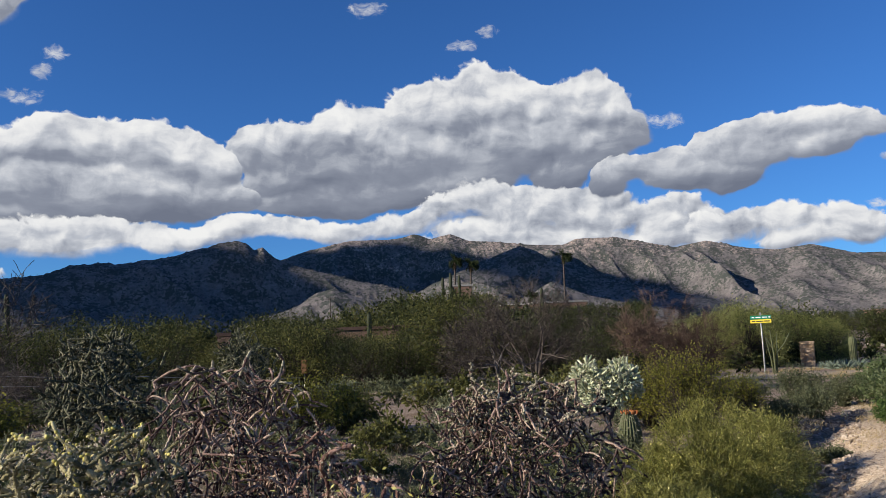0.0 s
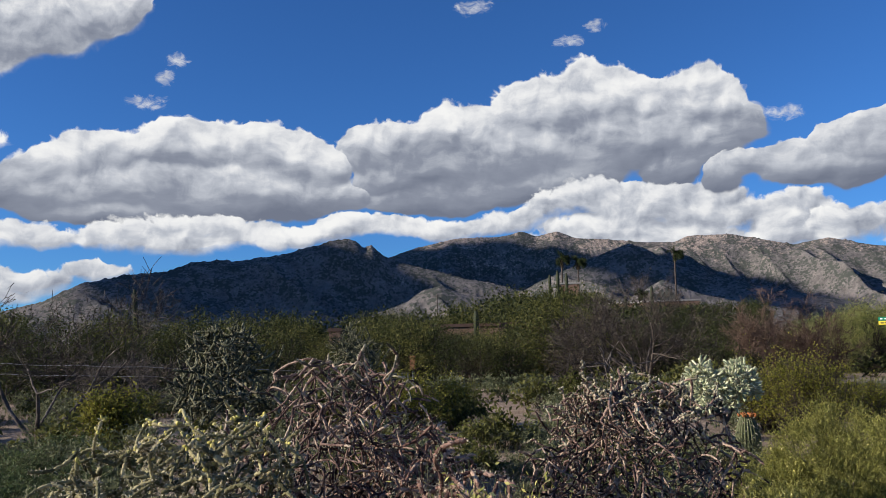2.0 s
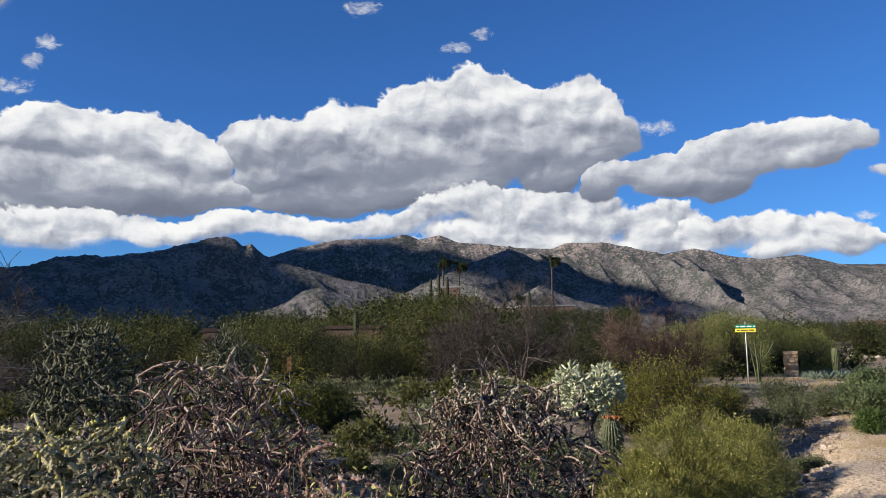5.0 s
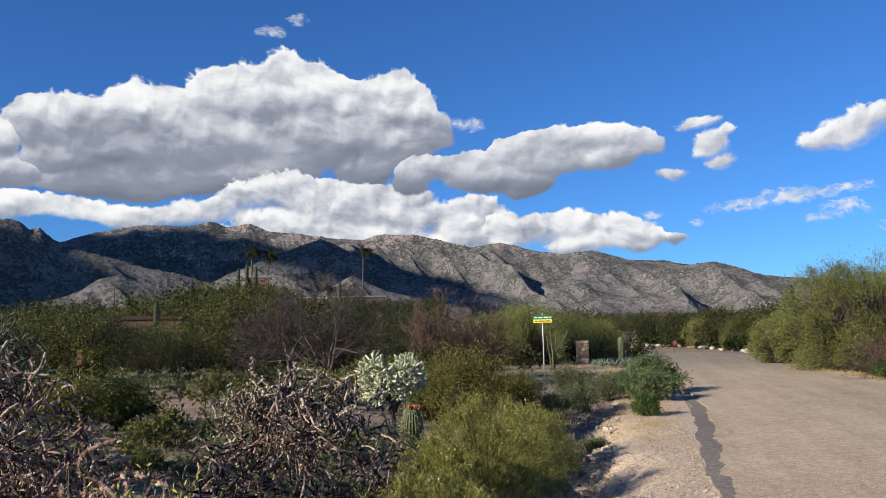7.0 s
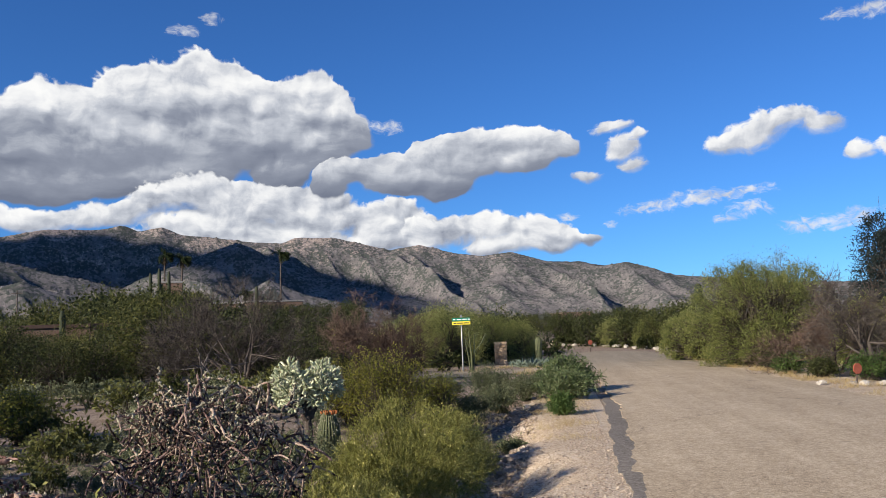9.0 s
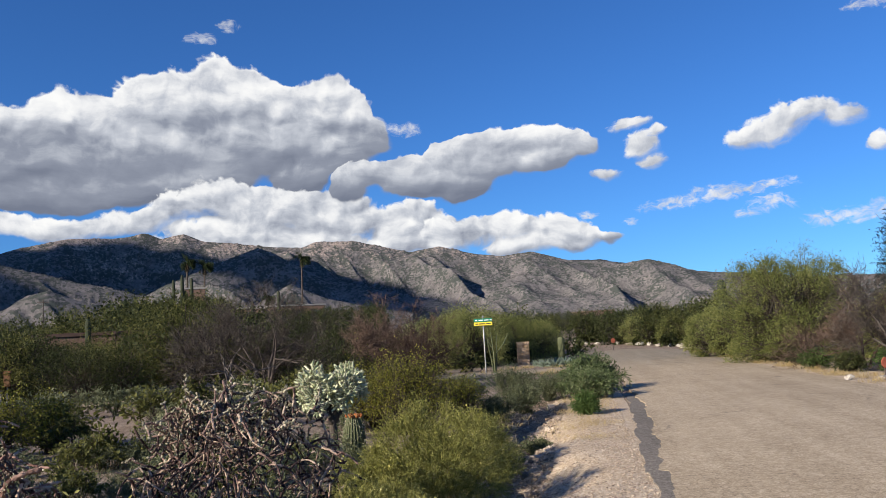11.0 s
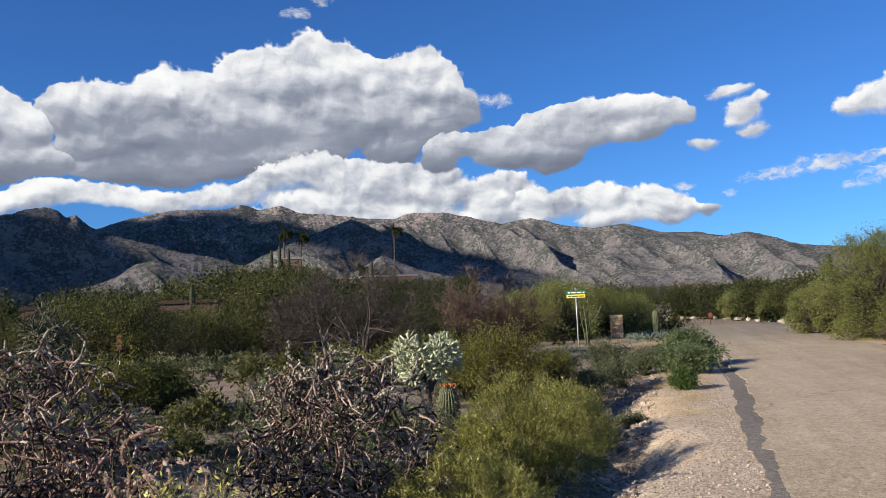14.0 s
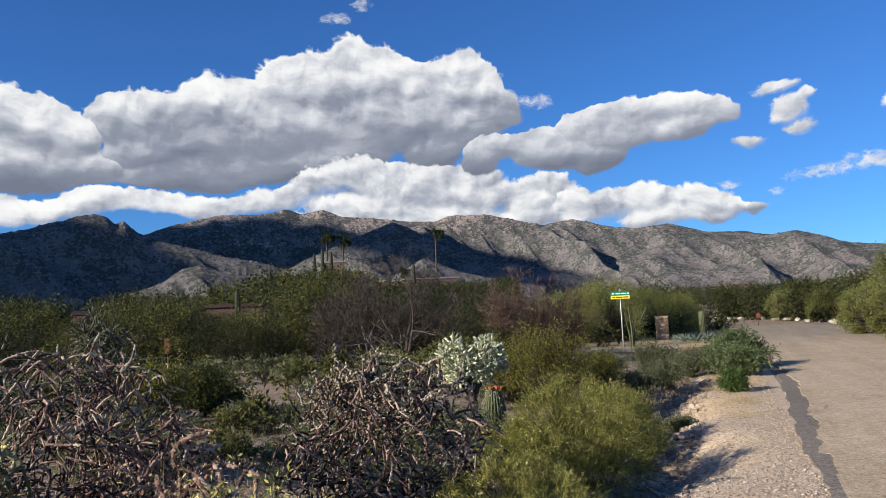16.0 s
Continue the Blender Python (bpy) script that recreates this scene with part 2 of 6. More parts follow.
# the rest of the sky, out of view, has scattered cumulus too
gate = n.smooth(n.math("ABSOLUTE", az), 54.0, 66.0)
far = n.smooth(n.noise(n.vec("MULTIPLY", place, (1, 1.6, 0)), 0.045, 6.0, 0.55).outputs[0], 0.58, 0.68)
picture = n.mix(n.math("MULTIPLY", far, gate), picture, (0.36, 0.36, 0.37))
world.node_tree.links.new(n.add("ShaderNodeBackground", picture, 1.0).outputs[0], n.add("ShaderNodeOutputWorld").inputs[0])


# ---- helpers of this scene ----
def hashed(ix, iy, seed):
    h = (ix.astype(np.int64) * 374761393 + iy.astype(np.int64) * 668265263 + seed * 1442695041) & 0xFFFFFFFF
    h = ((h ^ (h >> 13)) * 1274126177) & 0xFFFFFFFF
    return ((h ^ (h >> 16)) & 0xFFFF) / 65535.0


def vnoise(x, y, seed=0):
    x, y = np.asarray(x, float), np.asarray(y, float)
    ix, iy = np.floor(x), np.floor(y)
    fx, fy = x - ix, y - iy
    fx, fy = fx * fx * fx * (fx * (fx * 6 - 15) + 10), fy * fy * fy * (fy * (fy * 6 - 15) + 10)
    a, b = hashed(ix, iy, seed), hashed(ix + 1, iy, seed)
    c, d = hashed(ix, iy + 1, seed), hashed(ix + 1, iy + 1, seed)
    return (a * (1 - fx) + b * fx) * (1 - fy) + (c * (1 - fx) + d * fx) * fy


def fbm(x, y, octaves=5, seed=0, gain=0.5):
    total, amp, norm = 0, 1.0, 0
    for k in range(octaves):
        total = total + amp * vnoise(x * 2 ** k, y * 2 ** k, seed + k)
        norm += amp
        amp *= gain
    return total / norm


def ridged(x, y, octaves=5, seed=0, gain=0.5):
    total, amp, norm = 0, 1.0, 0
    for k in range(octaves):
        total = total + amp * (1 - np.abs(2 * vnoise(x * 2 ** k, y * 2 ** k, seed + k) - 1)) ** 1.6
        norm += amp
        amp *= gain
    return total / norm


def quads_mesh(name, verts, quads, mats, smooth=True, slots=None):
    """A mesh from arrays of corners and of four-sided faces."""
    me = bpy.data.meshes.new(name)
    verts, quads = np.asarray(verts, np.float32), np.asarray(quads, np.int32)
    me.vertices.add(len(verts))
    me.vertices.foreach_set("co", verts.ravel())
    me.loops.add(quads.size)
    me.loops.foreach_set("vertex_index", quads.ravel())
    me.polygons.add(len(quads))
    me.polygons.foreach_set("loop_start", np.arange(0, quads.size, 4, dtype=np.int32))
    for m in (mats if isinstance(mats, (list, tuple)) else [mats]):
        me.materials.append(m)
    if slots is not None:
        me.polygons.foreach_set("material_index", np.asarray(slots, np.int32))
    me.polygons.foreach_set("use_smooth", np.full(len(quads), smooth))
    me.update(calc_edges=True)
    return me


def grid_quads(rows, cols):
    i = np.arange(rows * cols).reshape(rows, cols)
    return np.stack([i[:-1, :-1], i[:-1, 1:], i[1:, 1:], i[1:, :-1]], -1).reshape(-1, 4)


def frames_of(axis):
    """Two unit vectors square to each row of axis."""
    axis = axis / np.maximum(np.linalg.norm(axis, axis=1, keepdims=True), 1e-9)
    ref = np.where(np.abs(axis[:, 2:3]) < 0.9, [[0, 0, 1.0]], [[1.0, 0, 0]])
    u = np.cross(axis, ref)
    u /= np.linalg.norm(u, axis=1, keepdims=True)
    return axis, u, np.cross(axis, u)


def tubes(segs, sides=5, rings=((0, 1), (1, 1)), rough=0.0, seed=0):
    """Tapered tubes along segments (start, end, start radius, end radius); rings: places along them and swellings."""
    segs = np.asarray(segs, float)
    p0, p1, r0, r1 = segs[:, 0:3], segs[:, 3:6], segs[:, 6], segs[:, 7]
    _, u, v = frames_of(p1 - p0)
    rng = np.random.default_rng(seed)
    ang = np.arange(sides) * 2 * np.pi / sides
    verts = []
    for k, (s, swell) in enumerate(rings):
        twist = ang + (0.5 * (k % 2)) * 2 * np.pi / sides
        radius = (r0 + (r1 - r0) * s)[:, None] * swell * (1 + rough * rng.uniform(-1, 1, (len(segs), sides)))
        centre = p0 + (p1 - p0) * s
        verts.append(centre[:, None] + radius[..., None] * (np.cos(twist)[None, :, None] * u[:, None] + np.sin(twist)[None, :, None] * v[:, None]))
    verts = np.stack(verts, 1)
    nr = len(rings)
    base = (np.arange(len(segs)) * nr * sides)[:, None, None]
    k, j = np.meshgrid(np.arange(nr - 1), np.arange(sides), indexing="ij")
    jj = (j + 1) % sides
    q = np.stack([k * sides + j, k * sides + jj, (k + 1) * sides + jj, (k + 1) * sides + j], -1).reshape(1, -1, 4)
    return verts.reshape(-1, 3), (q + base).reshape(-1, 4)


def blades(centres, ways, length, width, seed=0, bend=0.0):
    """Leaves: a narrow four-cornered blade at each centre, along its way."""
    rng = np.random.default_rng(seed)
    m = len(centres)
    a, u, v = frames_of(ways)
    ang = rng.uniform(0, 2 * np.pi, m)[:, None]
    side = (np.cos(ang) * u + np.sin(ang) * v)
    ln = (length * rng.uniform(0.6, 1.3, m))[:, None]
    wd = (width * rng.uniform(0.6, 1.3, m))[:, None]
    p = centres
    verts = np.stack([p, p + a * ln * 0.45 + side * wd * 0.5, p + a * ln - np.array([0, 0, 1]) * ln * bend, p + a * ln * 0.55 - side * wd * 0.5], 1)
    return verts.reshape(-1, 3), np.arange(m * 4).reshape(-1, 4)


def part(name, mesh, parent, label=""):
    ob = new(name, mesh)
    ob.parent = parent
    return tagged(ob, label)


def thing(name, x, y, label, category, group="", z=None, turn=0.0, kind=""):
    ob = new(name)
    ob.empty_display_size = 0.2
    ob.matrix_basis = pose(x, y, float(ground_z(x, y)) if z is None else z, 0, 0, turn)
    return tagged(ob, label, category, group, kind)


def bm_mesh(name, bm, mats):
    me = bpy.data.meshes.new(name)
    bm.to_mesh(me)
    bm.free()
    for m in (mats if isinstance(mats, (list, tuple)) else [mats]):
        me.materials.append(m)
    return me


def box_bm(size, at=(0, 0, 0), bevel=0.01, bm=None, turn=0.0):
    bm = bm or bmesh.new()
    made = bmesh.ops.create_cube(bm, size=1.0, matrix=Matrix.Translation(at) @ Matrix.Rotation(turn, 4, "Z") @ Matrix.Diagonal((*size, 1)))
    if bevel:
        edges = list({e for v in made["verts"] for e in v.link_edges})
        bmesh.ops.bevel(bm, geom=edges, offset=bevel, segments=2, affect="EDGES")
    return bm


def polar(az_deg, d):
    return -math.sin(radians(az_deg)) * d, math.cos(radians(az_deg)) * d


# ---- materials ----
def surface(name, stops, scale, rough=0.9, bump=0.3, fine=6.0, spots=None, bump_scale=None, random_amount=0.0, detail=6.0, island=False):
    """A rough mineral or bark surface: colour from two sizes of noise, with fine relief."""
    m = bpy.data.materials.new(name)
    m.use_nodes = True
    k = Nodes(m.node_tree)
    where = k.add("ShaderNodeTexCoord").outputs["Object"]
    big = k.noise(where, scale, detail, 0.6).outputs[0]
    small = k.noise(where, scale * fine, 4.0, 0.6).outputs[0]
    both = k.math("ADD", k.math("MULTIPLY", big, 0.6), k.math("MULTIPLY", small, 0.4))
    if random_amount:
        rnd = k.add("ShaderNodeNewGeometry").outputs["Random Per Island"] if island else k.add("ShaderNodeObjectInfo").outputs["Random"]
        both = k.math("ADD", both, k.math("MULTIPLY", k.math("SUBTRACT", rnd, 0.5), random_amount))
    col = k.ramp(both, stops)
    if spots:
        v = k.voronoi(where, spots[0]).outputs["Distance"]
        col = k.mix(k.smooth(v, spots[1], spots[1] * 0.5), col, spots[2])
    shader = k.add("ShaderNodeBsdfPrincipled", col)
    shader.inputs["Roughness"].default_value = rough
    shader.inputs["Specular IOR Level"].default_value = 0.25
    if bump:
        b = k.add("ShaderNodeBump")
        b.inputs["Strength"].default_value = bump
        b.inputs["Distance"].default_value = 1.0 / (bump_scale or scale * fine)
        m.node_tree.links.new(small, b.inputs["Height"])
        m.node_tree.links.new(b.outputs[0], shader.inputs["Normal"])
    k.add("ShaderNodeOutputMaterial", shader.outputs[0])
    return m


def leafy(name, stops, patch=0.6, pass_light=0.35, rough=0.6):
    """Leaves: colour differs from leaf to leaf and patch to patch; some light passes through."""
    m = bpy.data.materials.new(name)
    m.use_nodes = True
    k = Nodes(m.node_tree)
    where = k.add("ShaderNodeTexCoord").outputs["Object"]
    one = k.add("ShaderNodeNewGeometry").outputs["Random Per Island"]
    big = k.noise(where, patch, 3.0).outputs[0]
    tree = k.add("ShaderNodeObjectInfo").outputs["Random"]
    fac = k.math("ADD", k.math("MULTIPLY", one, 0.4), k.math("MULTIPLY", big, 0.4))
    fac = k.math("ADD", fac, k.math("MULTIPLY", tree, 0.2))
    col = k.ramp(fac, stops)
    a = k.add("ShaderNodeBsdfPrincipled", col)
    a.inputs["Roughness"].default_value = rough
    a.inputs["Specular IOR Level"].default_value = 0.15
    b = k.add("ShaderNodeBsdfTranslucent", col)
    k.add("ShaderNodeOutputMaterial", k.add("ShaderNodeMixShader", pass_light, a.outputs[0], b.outputs[0]).outputs[0])
    return m


def plain(name, colour, rough=0.5, metal=0.0):
    m = surface(name, [(0.35, tuple(c * 0.85 for c in colour)), (0.65, tuple(min(1, c * 1.12) for c in colour))], 3.0, rough, 0.05)
    for node in m.node_tree.nodes:
        if node.type == "BSDF_PRINCIPLED":
            node.inputs["Metallic"].default_value = metal
    return m


def stony(name, stops, cell, joint, rough_at=0.9, large=0.5, bump=0.5):
    """Ground of small stones: each stone has its own tone, with dust between them and larger drifts."""
    m = bpy.data.materials.new(name)
    m.use_nodes = True
    k = Nodes(m.node_tree)
    where = k.add("ShaderNodeTexCoord").outputs["Object"]
    grit = k.voronoi(where, cell)
    tone = k.add("ShaderNodeSeparateColor", grit.outputs["Color"]).outputs[0]
    chips = k.voronoi(where, cell * 0.37)
    chip = k.add("ShaderNodeSeparateColor", chips.outputs["Color"]).outputs[1]
    drift = k.noise(where, large, 6.0, 0.6).outputs[0]
    patch = k.noise(where, large * 6, 5.0, 0.65).outputs[0]
    both = k.math("ADD", k.math("MULTIPLY", tone, 0.32), k.math("MULTIPLY", chip, 0.14))
    both = k.math("ADD", both, k.math("MULTIPLY_ADD", drift, 0.45, k.math("MULTIPLY", patch, 0.35)))
    col = k.mix(k.smooth(grit.outputs["Distance"], joint, joint * 1.8), k.ramp(both, stops), stops[0][1])
    shader = k.add("ShaderNodeBsdfPrincipled", col)
    shader.inputs["Roughness"].default_value = rough_at
    shader.inputs["Specular IOR Level"].default_value = 0.2
    b = k.add("ShaderNodeBump")
    b.inputs["Strength"].default_value, b.inputs["Distance"].default_value = bump, 0.6 / cell
    m.node_tree.links.new(k.math("SUBTRACT", tone, grit.outputs["Distance"]), b.inputs["Height"])
    m.node_tree.links.new(b.outputs[0], shader.inputs["Normal"])
    k.add("ShaderNodeOutputMaterial", shader.outputs[0])
    return m


def asphalt(name, stops, course, aside, old=None):
    """Worn chip-seal: pale chips in dark binder, streaks along the course, cracks, and an older, greyer stretch."""
    m = bpy.data.materials.new(name)
    m.use_nodes = True
    k = Nodes(m.node_tree)
    where = k.add("ShaderNodeTexCoord").outputs["Object"]
    chips = k.voronoi(where, 55.0)
    tone = k.add("ShaderNodeSeparateColor", chips.outputs["Color"]).outputs[0]
    coarse = k.add("ShaderNodeSeparateColor", k.voronoi(where, 17.0).outputs["Color"]).outputs[1]
    along, across = k.vec("DOT_PRODUCT", where, course), k.vec("DOT_PRODUCT", where, aside)
    lane = k.add("ShaderNodeCombineXYZ", k.math("MULTIPLY", along, 0.05), across, 0.0).outputs[0]
    streak = k.noise(lane, 1.5, 6.0, 0.6).outputs[0]
    cloud = k.noise(where, 0.5, 7.0, 0.65).outputs[0]
    worn = k.noise(where, 5.0, 6.0, 0.65).outputs[0]
    both = k.math("ADD", k.math("MULTIPLY", tone, 0.30), k.math("MULTIPLY", coarse, 0.14))
    both = k.math("ADD", both, k.math("MULTIPLY_ADD", streak, 0.38, k.math("MULTIPLY_ADD", cloud, 0.25, k.math("MULTIPLY", worn, 0.2))))
    col = k.ramp(both, stops)
    if old:
        edge = k.math("MULTIPLY_ADD", k.math("SUBTRACT", k.noise(where, 0.3, 5.0).outputs[0], 0.5), 9.0, along)
        col = k.mix(k.math("MULTIPLY", k.smooth(edge, old, old + 16.0), 0.85), col, k.mix(1.0, col, (0.62, 0.66, 0.70), "MULTIPLY"))
    warp = k.vec("ADD", where, k.vec("MULTIPLY", k.vec("SUBTRACT", k.noise(where, 1.1, 4.0).outputs["Color"], (0.5, 0.5, 0.5)), (1.6, 1.6, 0)))
    crack = k.voronoi(warp, 0.32)
    crack.feature = "DISTANCE_TO_EDGE"
    show = k.math("MULTIPLY", k.smooth(crack.outputs["Distance"], 0.011, 0.002), k.smooth(k.noise(where, 0.4, 3.0).outputs[0], 0.45, 0.6))
    col = k.mix(k.math("MULTIPLY", show, 0.4), col, (0.05, 0.045, 0.04))
    shader = k.add("ShaderNodeBsdfPrincipled", col)
    shader.inputs["Roughness"].default_value = 0.9
    shader.inputs["Specular IOR Level"].default_value = 0.2
    b = k.add("ShaderNodeBump")
    b.inputs["Strength"].default_value, b.inputs["Distance"].default_value = 0.35, 0.008
    m.node_tree.links.new(k.math("SUBTRACT", tone, chips.outputs["Distance"]), b.inputs["Height"])
    m.node_tree.links.new(b.outputs[0], shader.inputs["Normal"])
    k.add("ShaderNodeOutputMaterial", shader.outputs[0])
    return m


COURSE, ASIDE = (0.462, 0.887, 0.0), (0.887, -0.462, 0.0)
M_SOIL = stony("desert_soil", [(0.35, (0.13, 0.092, 0.066)), (0.55, (0.24, 0.176, 0.126)), (0.72, (0.33, 0.255, 0.19)), (0.9, (0.46, 0.38, 0.30))], 26.0, 0.5, large=0.45)
M_GRAVEL = stony("gravel", [(0.3, (0.29, 0.215, 0.145)), (0.52, (0.47, 0.365, 0.255)), (0.7, (0.59, 0.475, 0.345)), (0.92, (0.73, 0.63, 0.49))], 42.0, 0.5, large=0.6)
M_ROAD = asphalt("worn_asphalt", [(0.35, (0.19, 0.145, 0.096)), (0.52, (0.345, 0.267, 0.174)), (0.68, (0.445, 0.353, 0.238)), (0.9, (0.60, 0.49, 0.35))], COURSE, ASIDE, 32.0)
M_PATCH = asphalt("dark_asphalt", [(0.35, (0.085, 0.073, 0.06)), (0.55, (0.17, 0.146, 0.118)), (0.72, (0.245, 0.212, 0.172)), (0.9, (0.36, 0.31, 0.25))], COURSE, ASIDE)


def mountain_side():
    """Bare tan rock and grey-green desert growth, thicker in some stretches than in others."""
    m = bpy.data.materials.new("mountain_rock")
    m.use_nodes = True
    k = Nodes(m.node_tree)
    where = k.add("ShaderNodeTexCoord").outputs["Object"]
    big = k.noise(where, 0.003, 6.0, 0.65).outputs[0]
    mid = k.noise(where, 0.018, 7.0, 0.7).outputs[0]
    fine = k.noise(where, 0.07, 6.0, 0.75).outputs[0]
    height = k.math("MULTIPLY", k.add("ShaderNodeSeparateXYZ", where).outputs[2], 0.0006)
    earth = k.ramp(k.math("MULTIPLY_ADD", fine, 0.5, k.math("MULTIPLY", mid, 0.5)), [(0.36, (0.09, 0.083, 0.081)), (0.5, (0.15, 0.138, 0.134)), (0.64, (0.235, 0.208, 0.198))])
    bushes = k.add("ShaderNodeSeparateColor", k.voronoi(where, 0.11).outputs["Color"]).outputs[0]      # single trees and bushes, as dark dots
    dots = k.math("MULTIPLY_ADD", bushes, 0.3, k.math("MULTIPLY_ADD", k.noise(where, 0.012, 5.0, 0.6).outputs[0], 0.9, k.math("MULTIPLY", height, 0.25)))
    col = k.mix(k.math("MULTIPLY", k.smooth(dots, 0.58, 0.74), 0.85), earth, (0.05, 0.06, 0.052))
    stone = k.ramp(k.noise(where, 0.16, 5.0, 0.7).outputs[0], [(0.36, (0.15, 0.12, 0.105)), (0.5, (0.29, 0.235, 0.205)), (0.66, (0.48, 0.40, 0.35))])
    bare = k.math("ADD", k.math("MULTIPLY", big, 0.55), k.math("MULTIPLY_ADD", mid, 0.6, k.math("MULTIPLY_ADD", fine, 0.75, height)))
    col = k.mix(k.smooth(bare, 1.27, 1.37), col, stone)
    shader = k.add("ShaderNodeBsdfPrincipled", col)
    shader.inputs["Roughness"].default_value = 0.95
    shader.inputs["Specular IOR Level"].default_value = 0.1
    b = k.add("ShaderNodeBump")
    b.inputs["Strength"].default_value, b.inputs["Distance"].default_value = 0.5, 14.0
    m.node_tree.links.new(k.math("ADD", fine, mid), b.inputs["Height"])
    m.node_tree.links.new(b.outputs[0], shader.inputs["Normal"])
    k.add("ShaderNodeOutputMaterial", shader.outputs[0])
    return m


M_ROCK = mountain_side()
M_BARK = surface("dark_bark", [(0.3, (0.035, 0.028, 0.024)), (0.55, (0.085, 0.068, 0.056)), (0.75, (0.16, 0.135, 0.115))], 5.0, 0.95, 0.5, 8)
M_TWIG = surface("grey_twigs", [(0.3, (0.045, 0.036, 0.031)), (0.55, (0.10, 0.083, 0.07)), (0.75, (0.19, 0.165, 0.145))], 3.0, 0.95, 0.3, 8, random_amount=0.3)
M_RED_TWIG = surface("reddish_twigs", [(0.3, (0.038, 0.024, 0.018)), (0.55, (0.085, 0.055, 0.04)), (0.75, (0.15, 0.105, 0.08))], 3.0, 0.95, 0.3, 8, random_amount=0.3)
M_GREEN = leafy("palo_verde_green", [(0.25, (0.085, 0.10, 0.028)), (0.5, (0.20, 0.215, 0.066)), (0.8, (0.37, 0.375, 0.145))], pass_light=0.45)
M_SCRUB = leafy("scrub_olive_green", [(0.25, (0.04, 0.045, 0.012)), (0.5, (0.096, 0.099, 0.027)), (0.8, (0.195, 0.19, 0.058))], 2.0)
# dark leaf green, lowered further in place of cloud shade on the scrub
M_DARK = leafy("shade_darkened_green", [(0.25, (0.017, 0.023, 0.008)), (0.5, (0.042, 0.051, 0.017)), (0.8, (0.092, 0.10, 0.034))], 1.5)
M_OLIVE = leafy("creosote_olive", [(0.25, (0.07, 0.08, 0.013)), (0.5, (0.17, 0.172, 0.03)), (0.8, (0.33, 0.30, 0.06))], 3.0, 0.5)
M_LIME = leafy("broom_yellow_green", [(0.2, (0.10, 0.11, 0.024)), (0.5, (0.29, 0.285, 0.072)), (0.8, (0.58, 0.53, 0.20))], 6.0, 0.28)
M_SAGE = leafy("grey_green_scrub", [(0.25, (0.07, 0.085, 0.042)), (0.5, (0.15, 0.162, 0.085)), (0.8, (0.25, 0.255, 0.15))])
M_FRESH = leafy("fresh_green", [(0.25, (0.03, 0.055, 0.014)), (0.5, (0.065, 0.11, 0.028)), (0.8, (0.13, 0.18, 0.055))])
M_LEAF = leafy("dull_leaf_green", [(0.25, (0.04, 0.065, 0.022)), (0.5, (0.105, 0.14, 0.055)), (0.8, (0.22, 0.25, 0.125))])
M_WIRY = leafy("wiry_yellow_green_stems", [(0.2, (0.13, 0.14, 0.035)), (0.5, (0.27, 0.265, 0.085)), (0.8, (0.46, 0.43, 0.19))])
M_STRAW = leafy("dry_straw", [(0.25, (0.26, 0.18, 0.08)), (0.5, (0.42, 0.32, 0.15)), (0.8, (0.56, 0.46, 0.26))])


# ---- ground, road, mountains ----
ROAD_A, ROAD_WAY = np.array([8.44, 13.96]), np.array([0.462, 0.887])   # a point of the road's near edge, and its course
ROAD_SIDE = np.array([0.887, -0.462])
ROAD_WIDTH = 5.85


def road_xy(s, across):
    """A place s metres along the road and that far across it from its near edge; past 52 m it bends away to the left."""
    s, across = np.asarray(s, float), np.asarray(across, float)
    over = np.maximum(s - 46.0, 0)
    turn = np.minimum(over / 34.0, 1.6)
    r = 34.0
    along = np.minimum(s, 46.0) + r * np.sin(turn)
    left = r * (1 - np.cos(turn))
    c, si = np.cos(turn), np.sin(turn)
    px = ROAD_A[0] + ROAD_WAY[0] * along - ROAD_SIDE[0] * left + across * (ROAD_SIDE[0] * c + ROAD_WAY[0] * si)
    py = ROAD_A[1] + ROAD_WAY[1] * along - ROAD_SIDE[1] * left + across * (ROAD_SIDE[1] * c + ROAD_WAY[1] * si)
    return px, py


def road_coords(x, y):
    dx, dy = np.asarray(x, float) - ROAD_A[0], np.asarray(y, float) - ROAD_A[1]
    return dx * ROAD_WAY[0] + dy * ROAD_WAY[1], dx * ROAD_SIDE[0] + dy * ROAD_SIDE[1]


def step(a, b, v):
    t = np.clip((v - a) / (b - a), 0, 1)
    return t * t * (3 - 2 * t)


def ground_z(x, y):
    x, y = np.asarray(x, float), np.asarray(y, float)
    r = np.hypot(x, y)
    s, a = road_coords(x, y)
    z = 0.12 * (fbm(x * 0.25, y * 0.25, 4, 5) - 0.5) * step(-0.6, -3.0, a)
    z = z + 0.18 * step(-4.2, -6.5, a) * step(40, 20, r)              # low bank where the cacti stand
    z = z - 0.5 * np.exp(-((a + 2.1 + 0.28 * np.sin(s * 1.35) + 0.5 * (fbm(s * 0.7, a * 0.7, 3, 14) - 0.5)) / 0.65) ** 2) * step(-14, -8, s) * step(7, 2, s)   # ditch by the shoulder
    z = z + 7.0 * np.exp(-(((x - 8) / 62) ** 2 + ((y - 165) / 62) ** 2)) * step(50, 110, r)                  # rise with the house
    z = z + 2.0 * step(50, 140, r) * step(0, 60, -x + 10)
    z = z + 0.6 * (fbm(x * 0.03, y * 0.03, 4, 9) - 0.5) * step(20, 60, r) * step(-1, -8, a)
    z = np.where(r > 400, z + (r - 400) * 0.008, z)
    return z - 0.012


